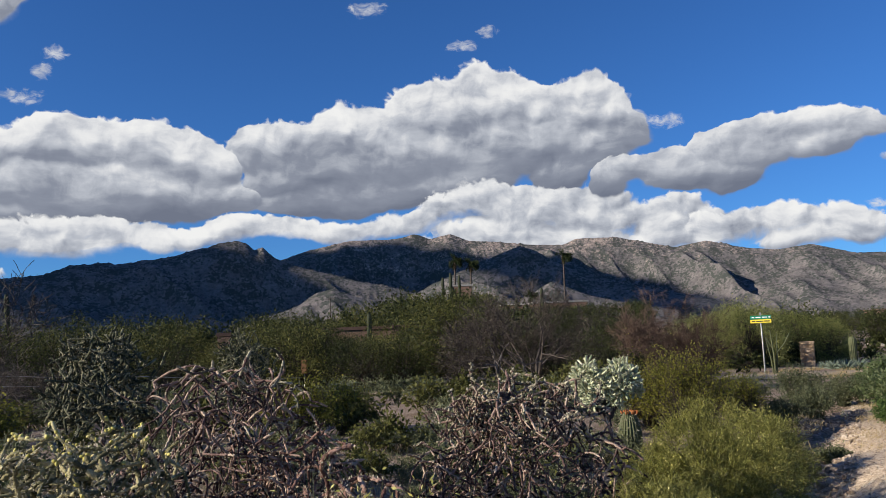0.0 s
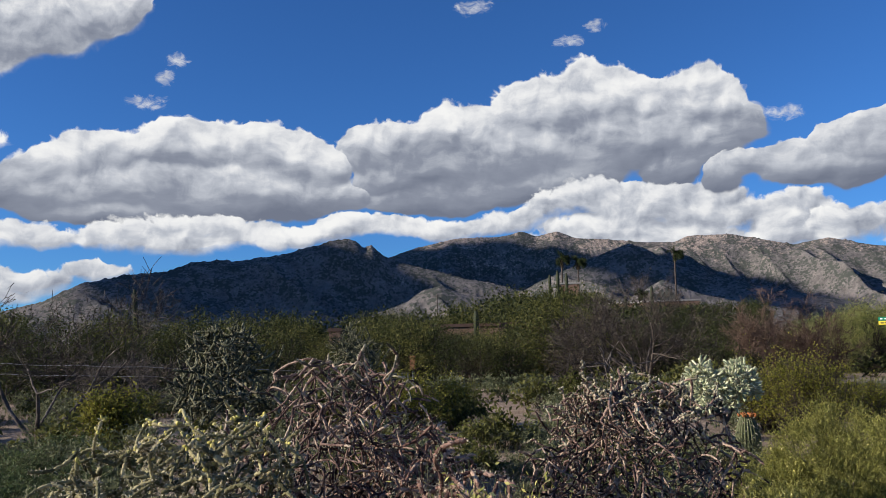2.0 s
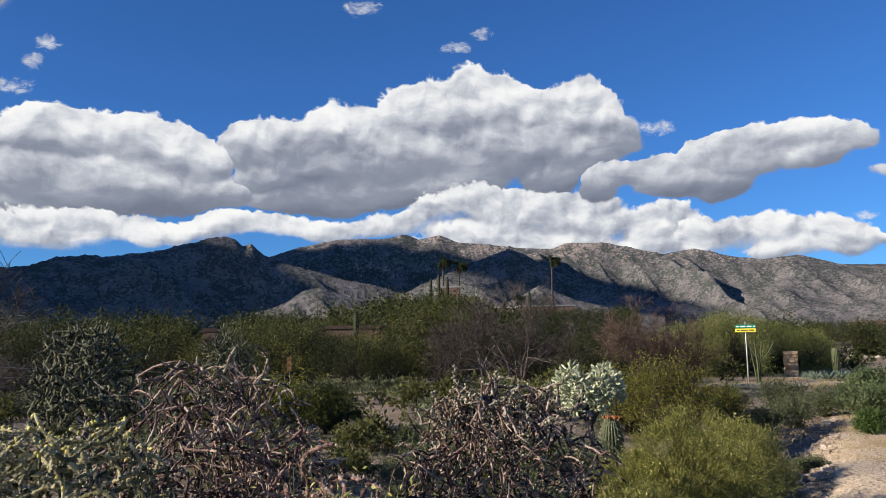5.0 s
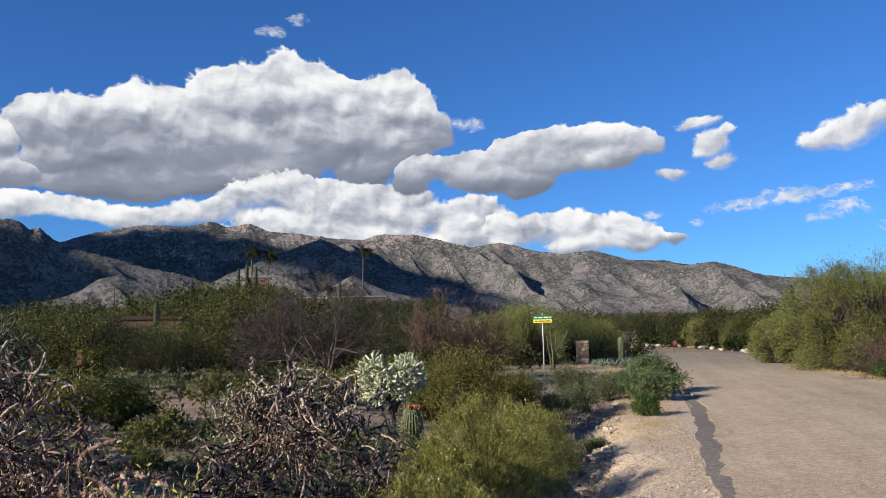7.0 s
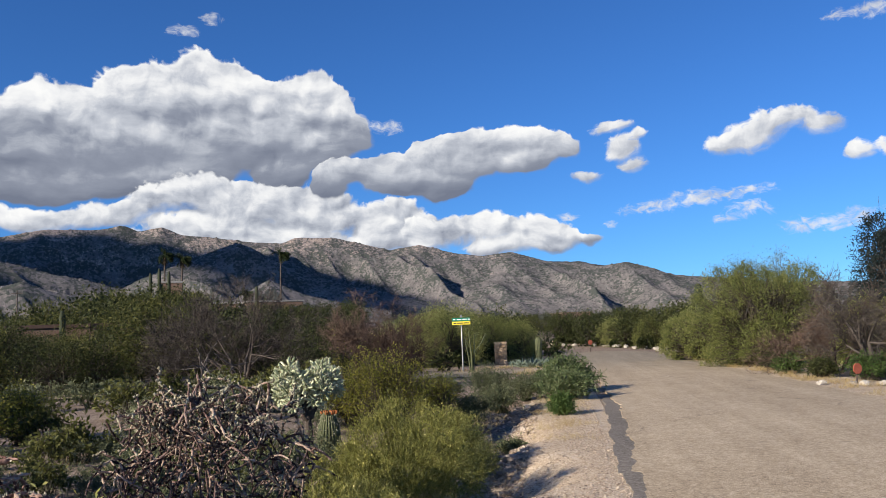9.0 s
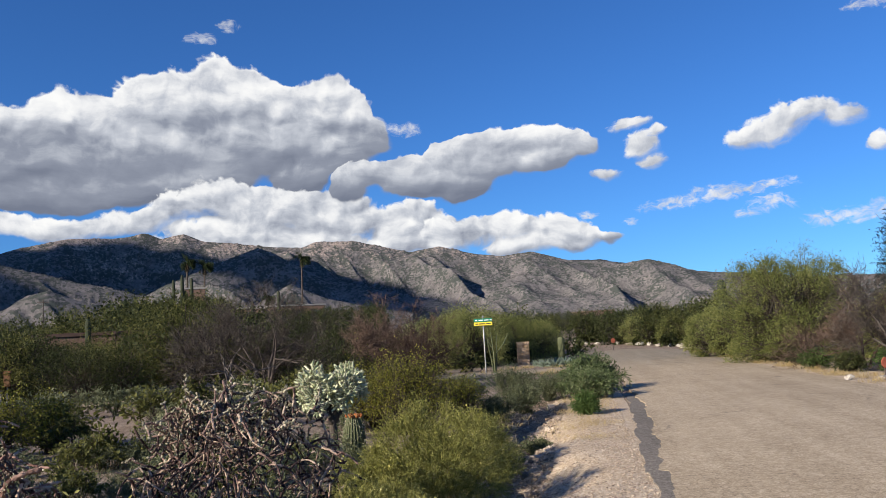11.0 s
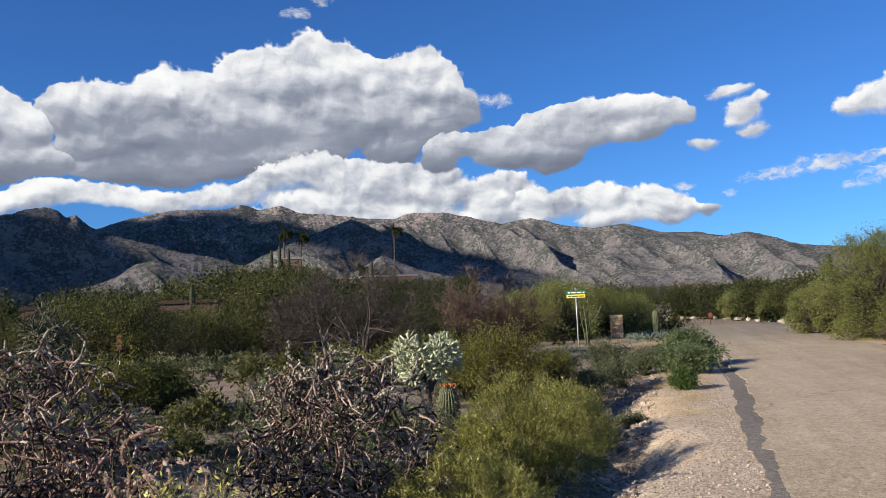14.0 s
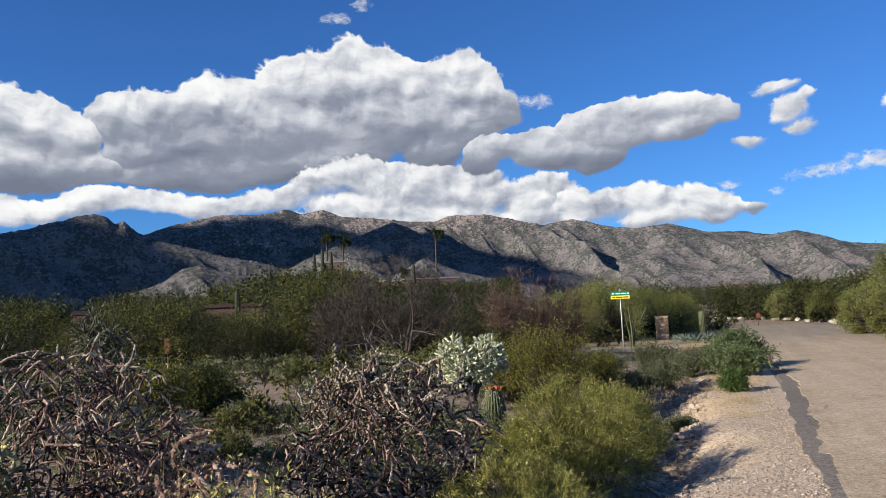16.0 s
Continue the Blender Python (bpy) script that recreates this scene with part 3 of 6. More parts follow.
def build_ground():
    rings = np.concatenate([np.linspace(0.0, 30, 90), np.geomspace(30.6, 4950, 70)])
    az = np.linspace(0, 2 * np.pi, 301)
    R, A = np.meshgrid(rings, az, indexing="ij")
    x, y = -np.sin(A) * R, np.cos(A) * R
    z = ground_z(x, y)
    me = quads_mesh("ground", np.stack([x, y, z], -1).reshape(-1, 3), grid_quads(len(rings), len(az)), M_SOIL)
    tagged(new("ground", me), "stony tan desert ground with sparse dry growth", "ground", kind="structure")


def ribbon(name, s, lo, hi, z, mat, label, category, cols=10, ragged_lo=0.0, ragged_hi=0.0, crown=0.0, seed=0, drape=False):
    """A sheet along the road between two distances across it, with ragged edges."""
    blocks = hashed(np.floor(s * 1.15 + 0.3 * vnoise(s * 3, s * 0, seed)), np.zeros_like(s), seed) - 0.5        # pieces have broken off
    lo_s = lo + ragged_lo * (1.5 * (fbm(s * 2.2, s * 0, 5, seed, 0.62) - 0.5) + 1.3 * blocks)
    hi_s = hi + ragged_hi * (fbm(s * 1.3, s * 0 + 7, 4, seed + 3) - 0.5) * 2
    f = np.linspace(0, 1, cols)
    across = lo_s[:, None] + (hi_s - lo_s)[:, None] * f[None]
    S = np.repeat(s[:, None], cols, 1)
    x, y = road_xy(S, across)
    zz = z + crown * (1 - ((across - ROAD_WIDTH / 2) / (ROAD_WIDTH / 2)) ** 2)
    zz = zz + 0.004 * (fbm(x * 0.5, y * 0.5, 3, seed + 11) - 0.5)
    if drape:
        zz = ground_z(x, y) + z
    top = np.stack([x, y, zz], -1)
    quads = grid_quads(len(s), cols)[:, ::-1]
    verts = top.reshape(-1, 3)
    # a skirt gives the sheet its thickness
    m, k = len(s), len(verts)
    edge = verts[np.concatenate([np.arange(m) * cols, np.arange(m) * cols + cols - 1])]
    i = np.arange(m - 1)
    q1 = np.stack([k + i, k + i + 1, k + 2 * m + i + 1, k + 2 * m + i], -1)
    q2 = np.stack([k + m + i + 1, k + m + i, k + 3 * m + i, k + 3 * m + i + 1], -1)
    me = quads_mesh(name, np.concatenate([verts, edge, edge - [0, 0, 0.08]]), np.concatenate([quads, q1[:, ::-1], q2[:, ::-1]]), mat)
    return tagged(new(name, me), label, category, kind="structure")


def build_road():
    s = np.concatenate([np.linspace(-40, -12, 40), np.linspace(-11.8, 12, 320), np.linspace(12.5, 92, 140)])
    ribbon("road", s, 0.24 + 0.055 * np.clip(s, -7.5, 0.2), ROAD_WIDTH, 0.02, M_ROAD, "worn sun-bleached grey-brown asphalt road with faint cracks", "road", 14, 0.09, 0.12, 0.06, 2)
    s = np.linspace(-11.5, 5.2, 260)
    ribbon("road_edge", s, -0.09 + 0.034 * np.clip(s, -6.2, 5), 0.6, 0.013, M_PATCH, "broken dark asphalt strip along the road's edge", "road edge", 5, 0.07, 0.0, 0.0, 6)
    s = np.linspace(-40, 14, 230)
    ribbon("shoulder", s, -2.0, -0.05, 0.008, M_GRAVEL, "pale pinkish gravel shoulder beside the road", "road shoulder", 18, 0.3, 0.0, 0.0, 8, True)
    s = np.linspace(-14, 60, 160)
    ribbon("verge", s, ROAD_WIDTH - 0.45, ROAD_WIDTH + 1.7, 0.003, M_GRAVEL, "dry tan verge along the far side of the road", "road shoulder", 8, 0.1, 0.5, 0.0, 18)
    x = np.linspace(0, 1, 60)
    f = np.linspace(0, 1, 8)
    side = np.array([[20.6, 35.6], [13.0, 33.4], [2.0, 32.2], [-14.0, 33.0], [-30.0, 36.0]])
    k = np.linspace(0, 1, len(side))
    cx, cy = np.interp(x, k, side[:, 0]), np.interp(x, k, side[:, 1])
    yy = cy[:, None] + (f[None] - 0.5) * 3.2
    xx = np.repeat(cx[:, None], len(f), 1)
    zz = ground_z(xx, yy) + 0.06
    me = quads_mesh("side_street", np.stack([xx, yy, zz], -1).reshape(-1, 3), grid_quads(60, 8), M_ROAD)
    tagged(new("side_street", me), "narrow worn asphalt side street", "road", kind="structure")


def mountain(name, line, r_front, r_crest, seed, label, depth=0.55, spur=2.6, crag=1.0, cols=520, rows=90, mat=None, crinkle=1.0):
    """A mountain side under a crest line of summits and saddles (azimuth to the left, elevation), falling away in spurs and gullies."""
    line = sorted(line)
    a = np.array([p[0] for p in line])
    e = np.array([p[1] for p in line])
    az = np.linspace(a[0], a[-1], cols)
    el = np.interp(az, a, e)
    kernel = np.hanning(9)
    el = np.convolve(np.pad(el, 4, "edge"), kernel / kernel.sum(), "valid")
    jag = (ridged(az * 1.3, az * 0 + seed, 4, seed) - 0.55) * 0.28 + (fbm(az * 7, az * 0, 3, seed + 5) - 0.5) * 0.14
    jag = jag * crag * step(0, 1.0, el)
    broad = np.hanning(41)
    soft_el = np.convolve(np.pad(el, 20, "edge"), broad / broad.sum(), "valid")
    s = np.concatenate([np.linspace(0, 1, rows), np.linspace(1.03, 1.4, 12)])
    S, A = np.meshgrid(s, az, indexing="ij")
    swing = A + ((fbm(A * 0.35, S * 2.5, 3, seed + 31) - 0.5) * 9 - 5) * np.clip(1 - S, 0, 1)      # summits run down aslant into spurs
    near_top = step(0.9, 1.0, S)
    E = np.interp(swing, az, soft_el) * (1 - near_top) + el[None] * near_top + jag[None] * step(0.98, 1.0, S)
    r = r_front + (r_crest - r_front) * S + 140 * (fbm(A * 0.22, S * 2, 3, seed + 2) - 0.5) * np.sin(np.pi * np.clip(S, 0, 1))
    crest = 1.65 + np.tan(np.radians(E)) * r_crest
    X, Y = -np.sin(np.radians(A)) * r / 1000, np.cos(np.radians(A)) * r / 1000
    wx = 0.5 * (fbm(X * 1.1, Y * 1.1, 3, seed + 1) - 0.5)
    wy = 0.5 * (fbm(X * 1.1 + 9, Y * 1.1, 3, seed + 4) - 0.5)
    rid = ridged((X + wx) * spur, (Y + wy) * spur * 0.75, 2, seed + 7, 0.4)
    rid2 = ridged((X + wx) * 3.4 + 1.6 * S, (Y + wy) * 2.6, 3, seed + 9, 0.5)
    slant = 7 * (fbm(X * 0.9, Y * 0.9, 2, seed + 18) - 0.35)
    rid3 = ridged((X + wx * 1.4) * 11 + slant * S * 1.5, (Y + wy * 1.4) * 11, 3, seed + 15, 0.55)
    diag = ridged((A - 10 * S + wx * 8) * 0.26, S * 1.1, 2, seed + 21, 0.32)      # spurs that run down aslant
    flat = np.clip(S, 0, 1)
    hump = np.sin(np.pi * flat) ** 0.7 * step(1.02, 0.78, S)
    prof = flat ** 1.1 + 0.42 * hump * (diag - 0.6) * (0.35 + flat) - depth * hump * (0.75 - rid) + 0.28 * hump * (rid2 - 0.55) * flat + 0.026 * crinkle * (rid3 - 0.5) * np.clip(S * 3, 0, 1) * (0.25 + 0.75 * step(1.0, 0.85, S))
    rough = 0.016 * (ridged((X + wx) * 30 + slant * S * 3, (Y + wy) * 34, 3, seed + 13, 0.6) - 0.5) * np.clip(S * 3, 0, 1) * np.clip((1.02 - S) * 8, 0.2, 1)
    prof = np.where(S > 1, 1 - (S - 1) * 1.6, np.minimum(prof, 0.985 * (r / r_crest)))
    prof = np.where((S <= 1) & (S > 0.985), 1.0, prof)
    z = np.maximum((prof + rough) * crest, -20 + 0 * S)
    x, y = -np.sin(np.radians(A)) * r, np.cos(np.radians(A)) * r
    me = quads_mesh(name, np.stack([x, y, z], -1).reshape(-1, 3), grid_quads(len(s), cols), mat or M_ROCK)
    return tagged(new(name, me), label, "mountain", kind="structure")


def build_mountains():
    mountain("mountain_north", [(62, 2.5), (50, 2.8), (41, 3.3), (37, 2.6), (33.2, 3.7), (31, 4.85), (28, 5.5), (25.6, 5.7), (24.3, 6.3), (22.8, 6.45), (21.3, 6.4), (18.2, 6.85), (16.4, 7.35), (13.9, 7.95), (13.0, 7.7), (12.6, 7.1), (12.2, 7.5), (11, 6.5), (8, 5.6), (4, 4.6), (0, 3.6), (-5, 2.5)],
             2750, 3650, 3, "dark rocky mountain with a jagged summit and pinnacles", 0.6, 1.5, cols=640, rows=115)
    mountain("mountain_middle", [(22, 4), (15, 5.6), (10.8, 6.55), (9.2, 7.1), (6.2, 7.75), (3.4, 7.75), (2.3, 7.9), (1.7, 8.1), (1.1, 7.9), (0.6, 7.65), (-0.8, 8.0), (-2.1, 7.45), (-4.1, 7.3), (-6, 7.0), (-8.7, 6.85), (-9.5, 7.2), (-12.2, 7.15), (-14.1, 6.7), (-16, 6.2), (-18.1, 6.5), (-20.4, 5.85), (-22.4, 5.55), (-24.5, 5.75), (-26.6, 5.05), (-28.2, 4.67), (-30, 4.4), (-32.3, 4.65), (-34.2, 4.05), (-35.6, 3.4), (-40, 2.8), (-48, 2.4), (-62, 1.6)],
             3150, 4300, 21, "sunlit tan and grey-green mountain range with rocky crests", 0.62, 1.3, 0.85, cols=1150, rows=135)
    mountain("mountain_back", [(0, 4), (-9, 6.6), (-16, 6), (-24, 5), (-28.6, 4.95), (-31, 4.5), (-36, 3.5), (-37.2, 3.4), (-44, 2.5), (-55, 2)],
             3900, 4750, 33, "distant blue-grey ridge behind the range", 0.3, 1.5, 0.5, 300, 30)
    mountain("mountain_dome", [(4, 2.8), (0.5, 4.6), (-2.5, 5.8), (-4.6, 6.6), (-5.7, 6.95), (-6.8, 6.5), (-9, 5.2), (-12, 4.2), (-16, 3.2), (-20, 2.2)],
             2650, 3500, 41, "dark rounded foothill dome in the shade of a cloud", 0.3, 1.2, 0.5, 400, 90)
    mountain("foothill", [(26, 2.0), (21.6, 2.9), (19.6, 3.1), (18, 2.7), (16.4, 3.0), (13.5, 2.1), (11.8, 2.7), (9.8, 3.4), (8.6, 4.2), (7.4, 4.5), (5.5, 3.8), (3.1, 3.2), (1, 2.6), (-2, 2.4)],
             1700, 2100, 57, "pale eroded sunlit foothills", 0.6, 2.6, 0.6, 520, 90, None, 6.5)
    mountain("foothill", [(-5, 2.6), (-6.8, 3.9), (-7.7, 4.4), (-8.6, 4.0), (-10.2, 3.3), (-13, 2.6), (-16, 2)],
             1650, 2000, 61, "pale eroded sunlit foothills", 0.4, 2.4, 0.4, 300, 70, None, 5.0)


def shade_cloud(at, size, seed):
    """A cumulus out of view on the sun's side, whose shade lies on the land."""
    bm = bmesh.new()
    r = random.Random(seed)
    for k in range(22):
        u, v = r.uniform(-0.75, 0.75), r.uniform(-0.7, 0.7)
        made = bmesh.ops.create_icosphere(bm, subdivisions=3, radius=1.0)
        grow_by = r.uniform(0.28, 0.5)
        for vert in made["verts"]:
            p = vert.co * (1 + 0.35 * noise.noise(vert.co * 2.0 + Vector((k * 5, seed, 0))))
            vert.co = Vector(((p.x * grow_by + u) * size[0], (p.y * grow_by + v) * size[1], p.z * grow_by * size[2]))
    ob = new("cumulus_cloud", bm_mesh("cumulus_cloud", bm, M_CLOUD))
    ob.location = at
    tagged(ob, "white cumulus cloud high over the land", "cloud", "shading clouds")


M_CLOUD = bpy.data.materials.new("cloud_white")         # vapour lets some of the sun through
M_CLOUD.use_nodes = True
k = Nodes(M_CLOUD.node_tree)
white = k.ramp(k.noise(k.add("ShaderNodeTexCoord").outputs["Object"], 0.004).outputs[0], [(0.3, (0.78, 0.79, 0.8)), (0.7, (0.86, 0.86, 0.86))])
k.add("ShaderNodeOutputMaterial", k.add("ShaderNodeMixShader", 0.9, k.add("ShaderNodeBsdfDiffuse", white).outputs[0], k.add("ShaderNodeBsdfTransparent", (1, 1, 1, 1)).outputs[0]).outputs[0])
build_ground()
build_road()
build_mountains()
FAR_OFF = 4200
for (px, py, pz), size, seed in (((-1130, 2850, 260), (720, 900, 260), 1), ((300, 3300, 380), (400, 430, 200), 4), ((520, 2650, 150), (330, 300, 160), 3), ((640, 3150, 170), (330, 330, 130), 6), ((-620, 1950, 40), (420, 330, 110), 7)):
    shade_cloud((px + sun_way.x * FAR_OFF, py + sun_way.y * FAR_OFF, pz + sun_way.z * FAR_OFF), size, seed)
for k, (px, py, pz) in enumerate(((-655, 4136, 430), (-400, 4150, 430), (-370, 4115, 365), (-150, 4180, 440), (-145, 4149, 365), (140, 4190, 430), (143, 4096, 345), (430, 4091, 385), (656, 3839, 320), (837, 3940, 265), (997, 3911, 215), (1135, 3714, 150),
                                  (-1240, 3320, 320), (-1020, 3390, 385), (-862, 3458, 400), (-900, 3330, 250), (-640, 3440, 250))):
    # a street of small cumulus shades the northern peak, and the middle range below its crest
    shade_cloud((px + sun_way.x * FAR_OFF, py + sun_way.y * FAR_OFF, pz + sun_way.z * FAR_OFF), (210, 230, 62), 20 + k)


# ---- plants ----
def grow(rng, start, way, length, radius, levels, kids, spread, shrink=0.72, up=0.25, steps=3, wobble=0.25, taper=0.7, out=None):
    """Branches by repeated forking: rows of start, end, two radii, level."""
    out = [] if out is None else out
    p, w, r = np.array(start, float), np.array(way, float), radius
    w /= np.linalg.norm(w)
    ends = []
    for k in range(steps):
        w = w + rng.normal(0, wobble, 3) + [0, 0, up * 0.3]
        w /= np.linalg.norm(w)
        q = p + w * length / steps
        r2 = r * taper ** (1 / steps)
        out.append((*p, *q, r, r2, levels))
        p, r = q, r2
        ends.append((p.copy(), w.copy(), r))
    if levels > 0:
        for k in range(kids):
            at, w0, r0 = ends[-1] if k < 2 else ends[rng.integers(0, len(ends))]
            w2 = w0 + rng.normal(0, spread, 3)
            w2[2] += up
            grow(rng, at, w2, length * shrink * rng.uniform(0.7, 1.25), r0 * 0.72, levels - 1, kids, spread, shrink, up, steps, wobble, taper, out)
    return out


def crown_points(rng, count, clumps, size, spread, bottom=0.15):
    """Places for leaves, gathered in clumps over an uneven crown; size: half widths and height."""
    ang = rng.uniform(0, 2 * np.pi, clumps)
    h = rng.uniform(bottom, 1.0, clumps)
    rad = np.sqrt(np.clip(1 - (np.abs(h - 0.42) / 0.62) ** 2.2, 0.03, 1)) * rng.uniform(0.25, 1.05, clumps) ** 0.6
    c = np.stack([np.cos(ang) * rad * size[0], np.sin(ang) * rad * size[1], h * size[2] * rng.uniform(0.8, 1.08, clumps)], 1)
    who = rng.integers(0, clumps, count)
    off = rng.normal(0, 1, (count, 3)) * spread * rng.uniform(0.5, 1.3, clumps)[who][:, None]
    p = c[who] + off
    out_way = p - np.array([0, 0, size[2] * 0.35])
    out_way = out_way / np.linalg.norm(out_way, axis=1, keepdims=True)
    p[:, 2] = np.maximum(p[:, 2], 0.02)
    return p, out_way, c


def tree_parts(seed, size, leaves, clumps, leaf, leaf_mat, bark, trunk_r=0.09, lean=0.3, droop=0.15, trunks=3, sides=5, clump=0.28, bottom=0.2):
    rng = np.random.default_rng(seed)
    p, out_way, c = crown_points(rng, leaves, clumps, size, clump * size[2] * 0.45, bottom)
    segs = []
    for k in range(trunks):
        ang = 2 * np.pi * (k + rng.uniform(0, 0.6)) / trunks
        fork = np.array([np.cos(ang) * size[0] * 0.16, np.sin(ang) * size[1] * 0.16, size[2] * rng.uniform(0.16, 0.3)])
        segs.append((0.06 * np.cos(ang), 0.06 * np.sin(ang), -0.08, *fork, trunk_r, trunk_r * 0.75))
        mine = [i for i in range(len(c)) if i % trunks == k]
        for i in mine:
            end = c[i]
            mid = fork * 0.5 + end * 0.5 + rng.normal(0, 0.06, 3) * size[2]
            rr = trunk_r * rng.uniform(0.2, 0.45)
            segs.append((*fork, *mid, rr, rr * 0.7))
            segs.append((*mid, *end, rr * 0.7, rr * 0.25))
            for _ in range(2):
                tip = end + rng.normal(0, 0.14, 3) * size[2] * 0.5
                segs.append((*mid, *tip, rr * 0.4, rr * 0.12))
    wv, wq = tubes(segs, sides)
    ways = 0.5 * out_way + rng.normal(0, 0.7, p.shape) + [0, 0, 0.15]
    lv, lq = blades(p, ways, leaf[0], leaf[1], seed + 1, droop)
    return quads_mesh("trunk", wv, wq, bark), quads_mesh("crown", lv, lq, leaf_mat, False)


def bare_parts(seed, height, levels, kids, bark, trunk_r=0.08, trunks=4, spread=0.55, up=0.12, haze=7000):
    rng = np.random.default_rng(seed)
    segs = []
    for k in range(trunks):
        ang = 2 * np.pi * (k + rng.uniform(0, 0.7)) / trunks
        segs += grow(rng, (0.05 * np.cos(ang), 0.05 * np.sin(ang), -0.06), (np.cos(ang) * 0.55, np.sin(ang) * 0.55, 0.8), height * 0.33, trunk_r, levels, kids, spread, 0.74, up, 3, 0.16, 0.62)
    segs = np.array(segs)
    top = np.percentile(segs[:, 5], 99)
    segs[:, :6] *= height / top
    thick = segs[:, 8] >= levels - 1
    a = tubes(segs[thick][:, :8], 6)
    fine = segs[~thick]
    b = tubes(np.concatenate([fine[:, :6], np.maximum(fine[:, 6:8], 0.006)], 1), 3)
    who = rng.integers(0, len(fine), haze)
    p = fine[who, 3:6] + rng.normal(0, 0.05, (haze, 3))
    way = fine[who, 3:6] - fine[who, :3]
    way = way / np.linalg.norm(way, axis=1, keepdims=True) + rng.normal(0, 0.55, p.shape)
    h = blades(p, way, 0.3, 0.014, seed)
    b = (np.concatenate([b[0], h[0]]), np.concatenate([b[1], h[1] + len(b[0])]))
    return quads_mesh("trunk", a[0], a[1], bark), quads_mesh("twigs", b[0], b[1], bark)


def plant(name, x, y, meshes, names, label, category, group="", turn=0.0, scale=1.0, labels=None):
    ob = thing(name, x, y, label, category, group, turn=turn)
    ob.scale = (scale,) * 3
    for me, nm in zip(meshes, names):
        made = part(nm, me, ob)
        if name == "bare_mesquite":
            tagged(made, kind="stuff")
    return ob


def again(ob, x, y, turn, scale, dz=0.0):
    """One more of a thing, at another place, turned and sized."""
    old = tuple(ob.scale)
    ob.scale = (scale,) * 3
    made = copy_thing(ob, pose(x, y, float(ground_z(x, y)) + dz, 0, 0, turn))
    ob.scale = old
    return made


M_CHOLLA = surface("cholla_skin", [(0.22, (0.026, 0.015, 0.014)), (0.45, (0.095, 0.057, 0.05)), (0.6, (0.22, 0.145, 0.12)), (0.8, (0.50, 0.39, 0.29))], 6.0, 0.85, 0.6, 9, random_amount=0.55, island=True)
M_CHOLLA_RED = surface("reddish_cholla_skin", [(0.22, (0.05, 0.024, 0.021)), (0.45, (0.16, 0.088, 0.068)), (0.6, (0.29, 0.18, 0.14)), (0.8, (0.50, 0.37, 0.28))], 6.0, 0.85, 0.6, 9, random_amount=0.5, island=True)
M_CHOLLA_GREEN = surface("grey_green_cholla_skin", [(0.22, (0.05, 0.05, 0.024)), (0.45, (0.145, 0.135, 0.066)), (0.6, (0.285, 0.255, 0.13)), (0.8, (0.47, 0.42, 0.24))], 6.0, 0.85, 0.6, 9, random_amount=0.5, island=True)
M_CHOLLA_TIP = surface("young_cholla_skin", [(0.22, (0.07, 0.065, 0.045)), (0.45, (0.17, 0.155, 0.105)), (0.6, (0.30, 0.27, 0.19)), (0.8, (0.46, 0.42, 0.30))], 6.0, 0.85, 0.6, 9, random_amount=0.5, island=True)
M_CHOLLA_DARK = surface("dark_green_cholla_skin", [(0.22, (0.022, 0.027, 0.017)), (0.45, (0.06, 0.066, 0.038)), (0.6, (0.12, 0.122, 0.072)), (0.8, (0.25, 0.235, 0.15))], 6.0, 0.85, 0.6, 9, random_amount=0.5, island=True)
M_CHOLLA_PALE = surface("pale_spiny_cholla_skin", [(0.22, (0.20, 0.24, 0.13)), (0.45, (0.38, 0.42, 0.25)), (0.6, (0.56, 0.58, 0.38)), (0.8, (0.72, 0.71, 0.52))], 7.0, 0.85, 0.6, 9, random_amount=0.4, island=True)
M_YELLOW = surface("yellow_fruit", [(0.3, (0.36, 0.32, 0.08)), (0.5, (0.52, 0.46, 0.13)), (0.7, (0.64, 0.58, 0.26))], 8.0, 0.8, 0.2, 6, random_amount=0.3, island=True)
M_ORANGE = surface("orange_red_fruit", [(0.3, (0.16, 0.045, 0.012)), (0.5, (0.28, 0.09, 0.025)), (0.7, (0.42, 0.19, 0.06))], 10.0, 0.6, 0.2, 6, random_amount=0.4, island=True)
M_SPINE = leafy("straw_spines", [(0.25, (0.34, 0.30, 0.2)), (0.5, (0.52, 0.46, 0.33)), (0.8, (0.70, 0.64, 0.48))], pass_light=0.2)
M_CACTUS = surface("cactus_green", [(0.3, (0.045, 0.055, 0.025)), (0.5, (0.085, 0.095, 0.045)), (0.7, (0.16, 0.165, 0.085))], 4.0, 0.7, 0.3, 8)
M_CACTUS_DARK = surface("saguaro_green", [(0.3, (0.02, 0.026, 0.013)), (0.5, (0.038, 0.046, 0.024)), (0.7, (0.065, 0.07, 0.04))], 2.0, 0.8, 0.3, 8)
M_PALM = leafy("palm_frond_green", [(0.25, (0.02, 0.032, 0.012)), (0.5, (0.04, 0.055, 0.02)), (0.8, (0.08, 0.085, 0.035))])
M_SKIRT = leafy("dead_palm_fronds", [(0.25, (0.04, 0.03, 0.018)), (0.5, (0.08, 0.06, 0.038)), (0.8, (0.12, 0.095, 0.06))])
M_PINE = leafy("blue_black_needles", [(0.25, (0.008, 0.014, 0.014)), (0.5, (0.02, 0.03, 0.028)), (0.8, (0.04, 0.055, 0.05))])
M_AGAVE = leafy("agave_blue_green", [(0.25, (0.09, 0.12, 0.09)), (0.5, (0.16, 0.2, 0.15)), (0.8, (0.26, 0.29, 0.2))], pass_light=0.1)
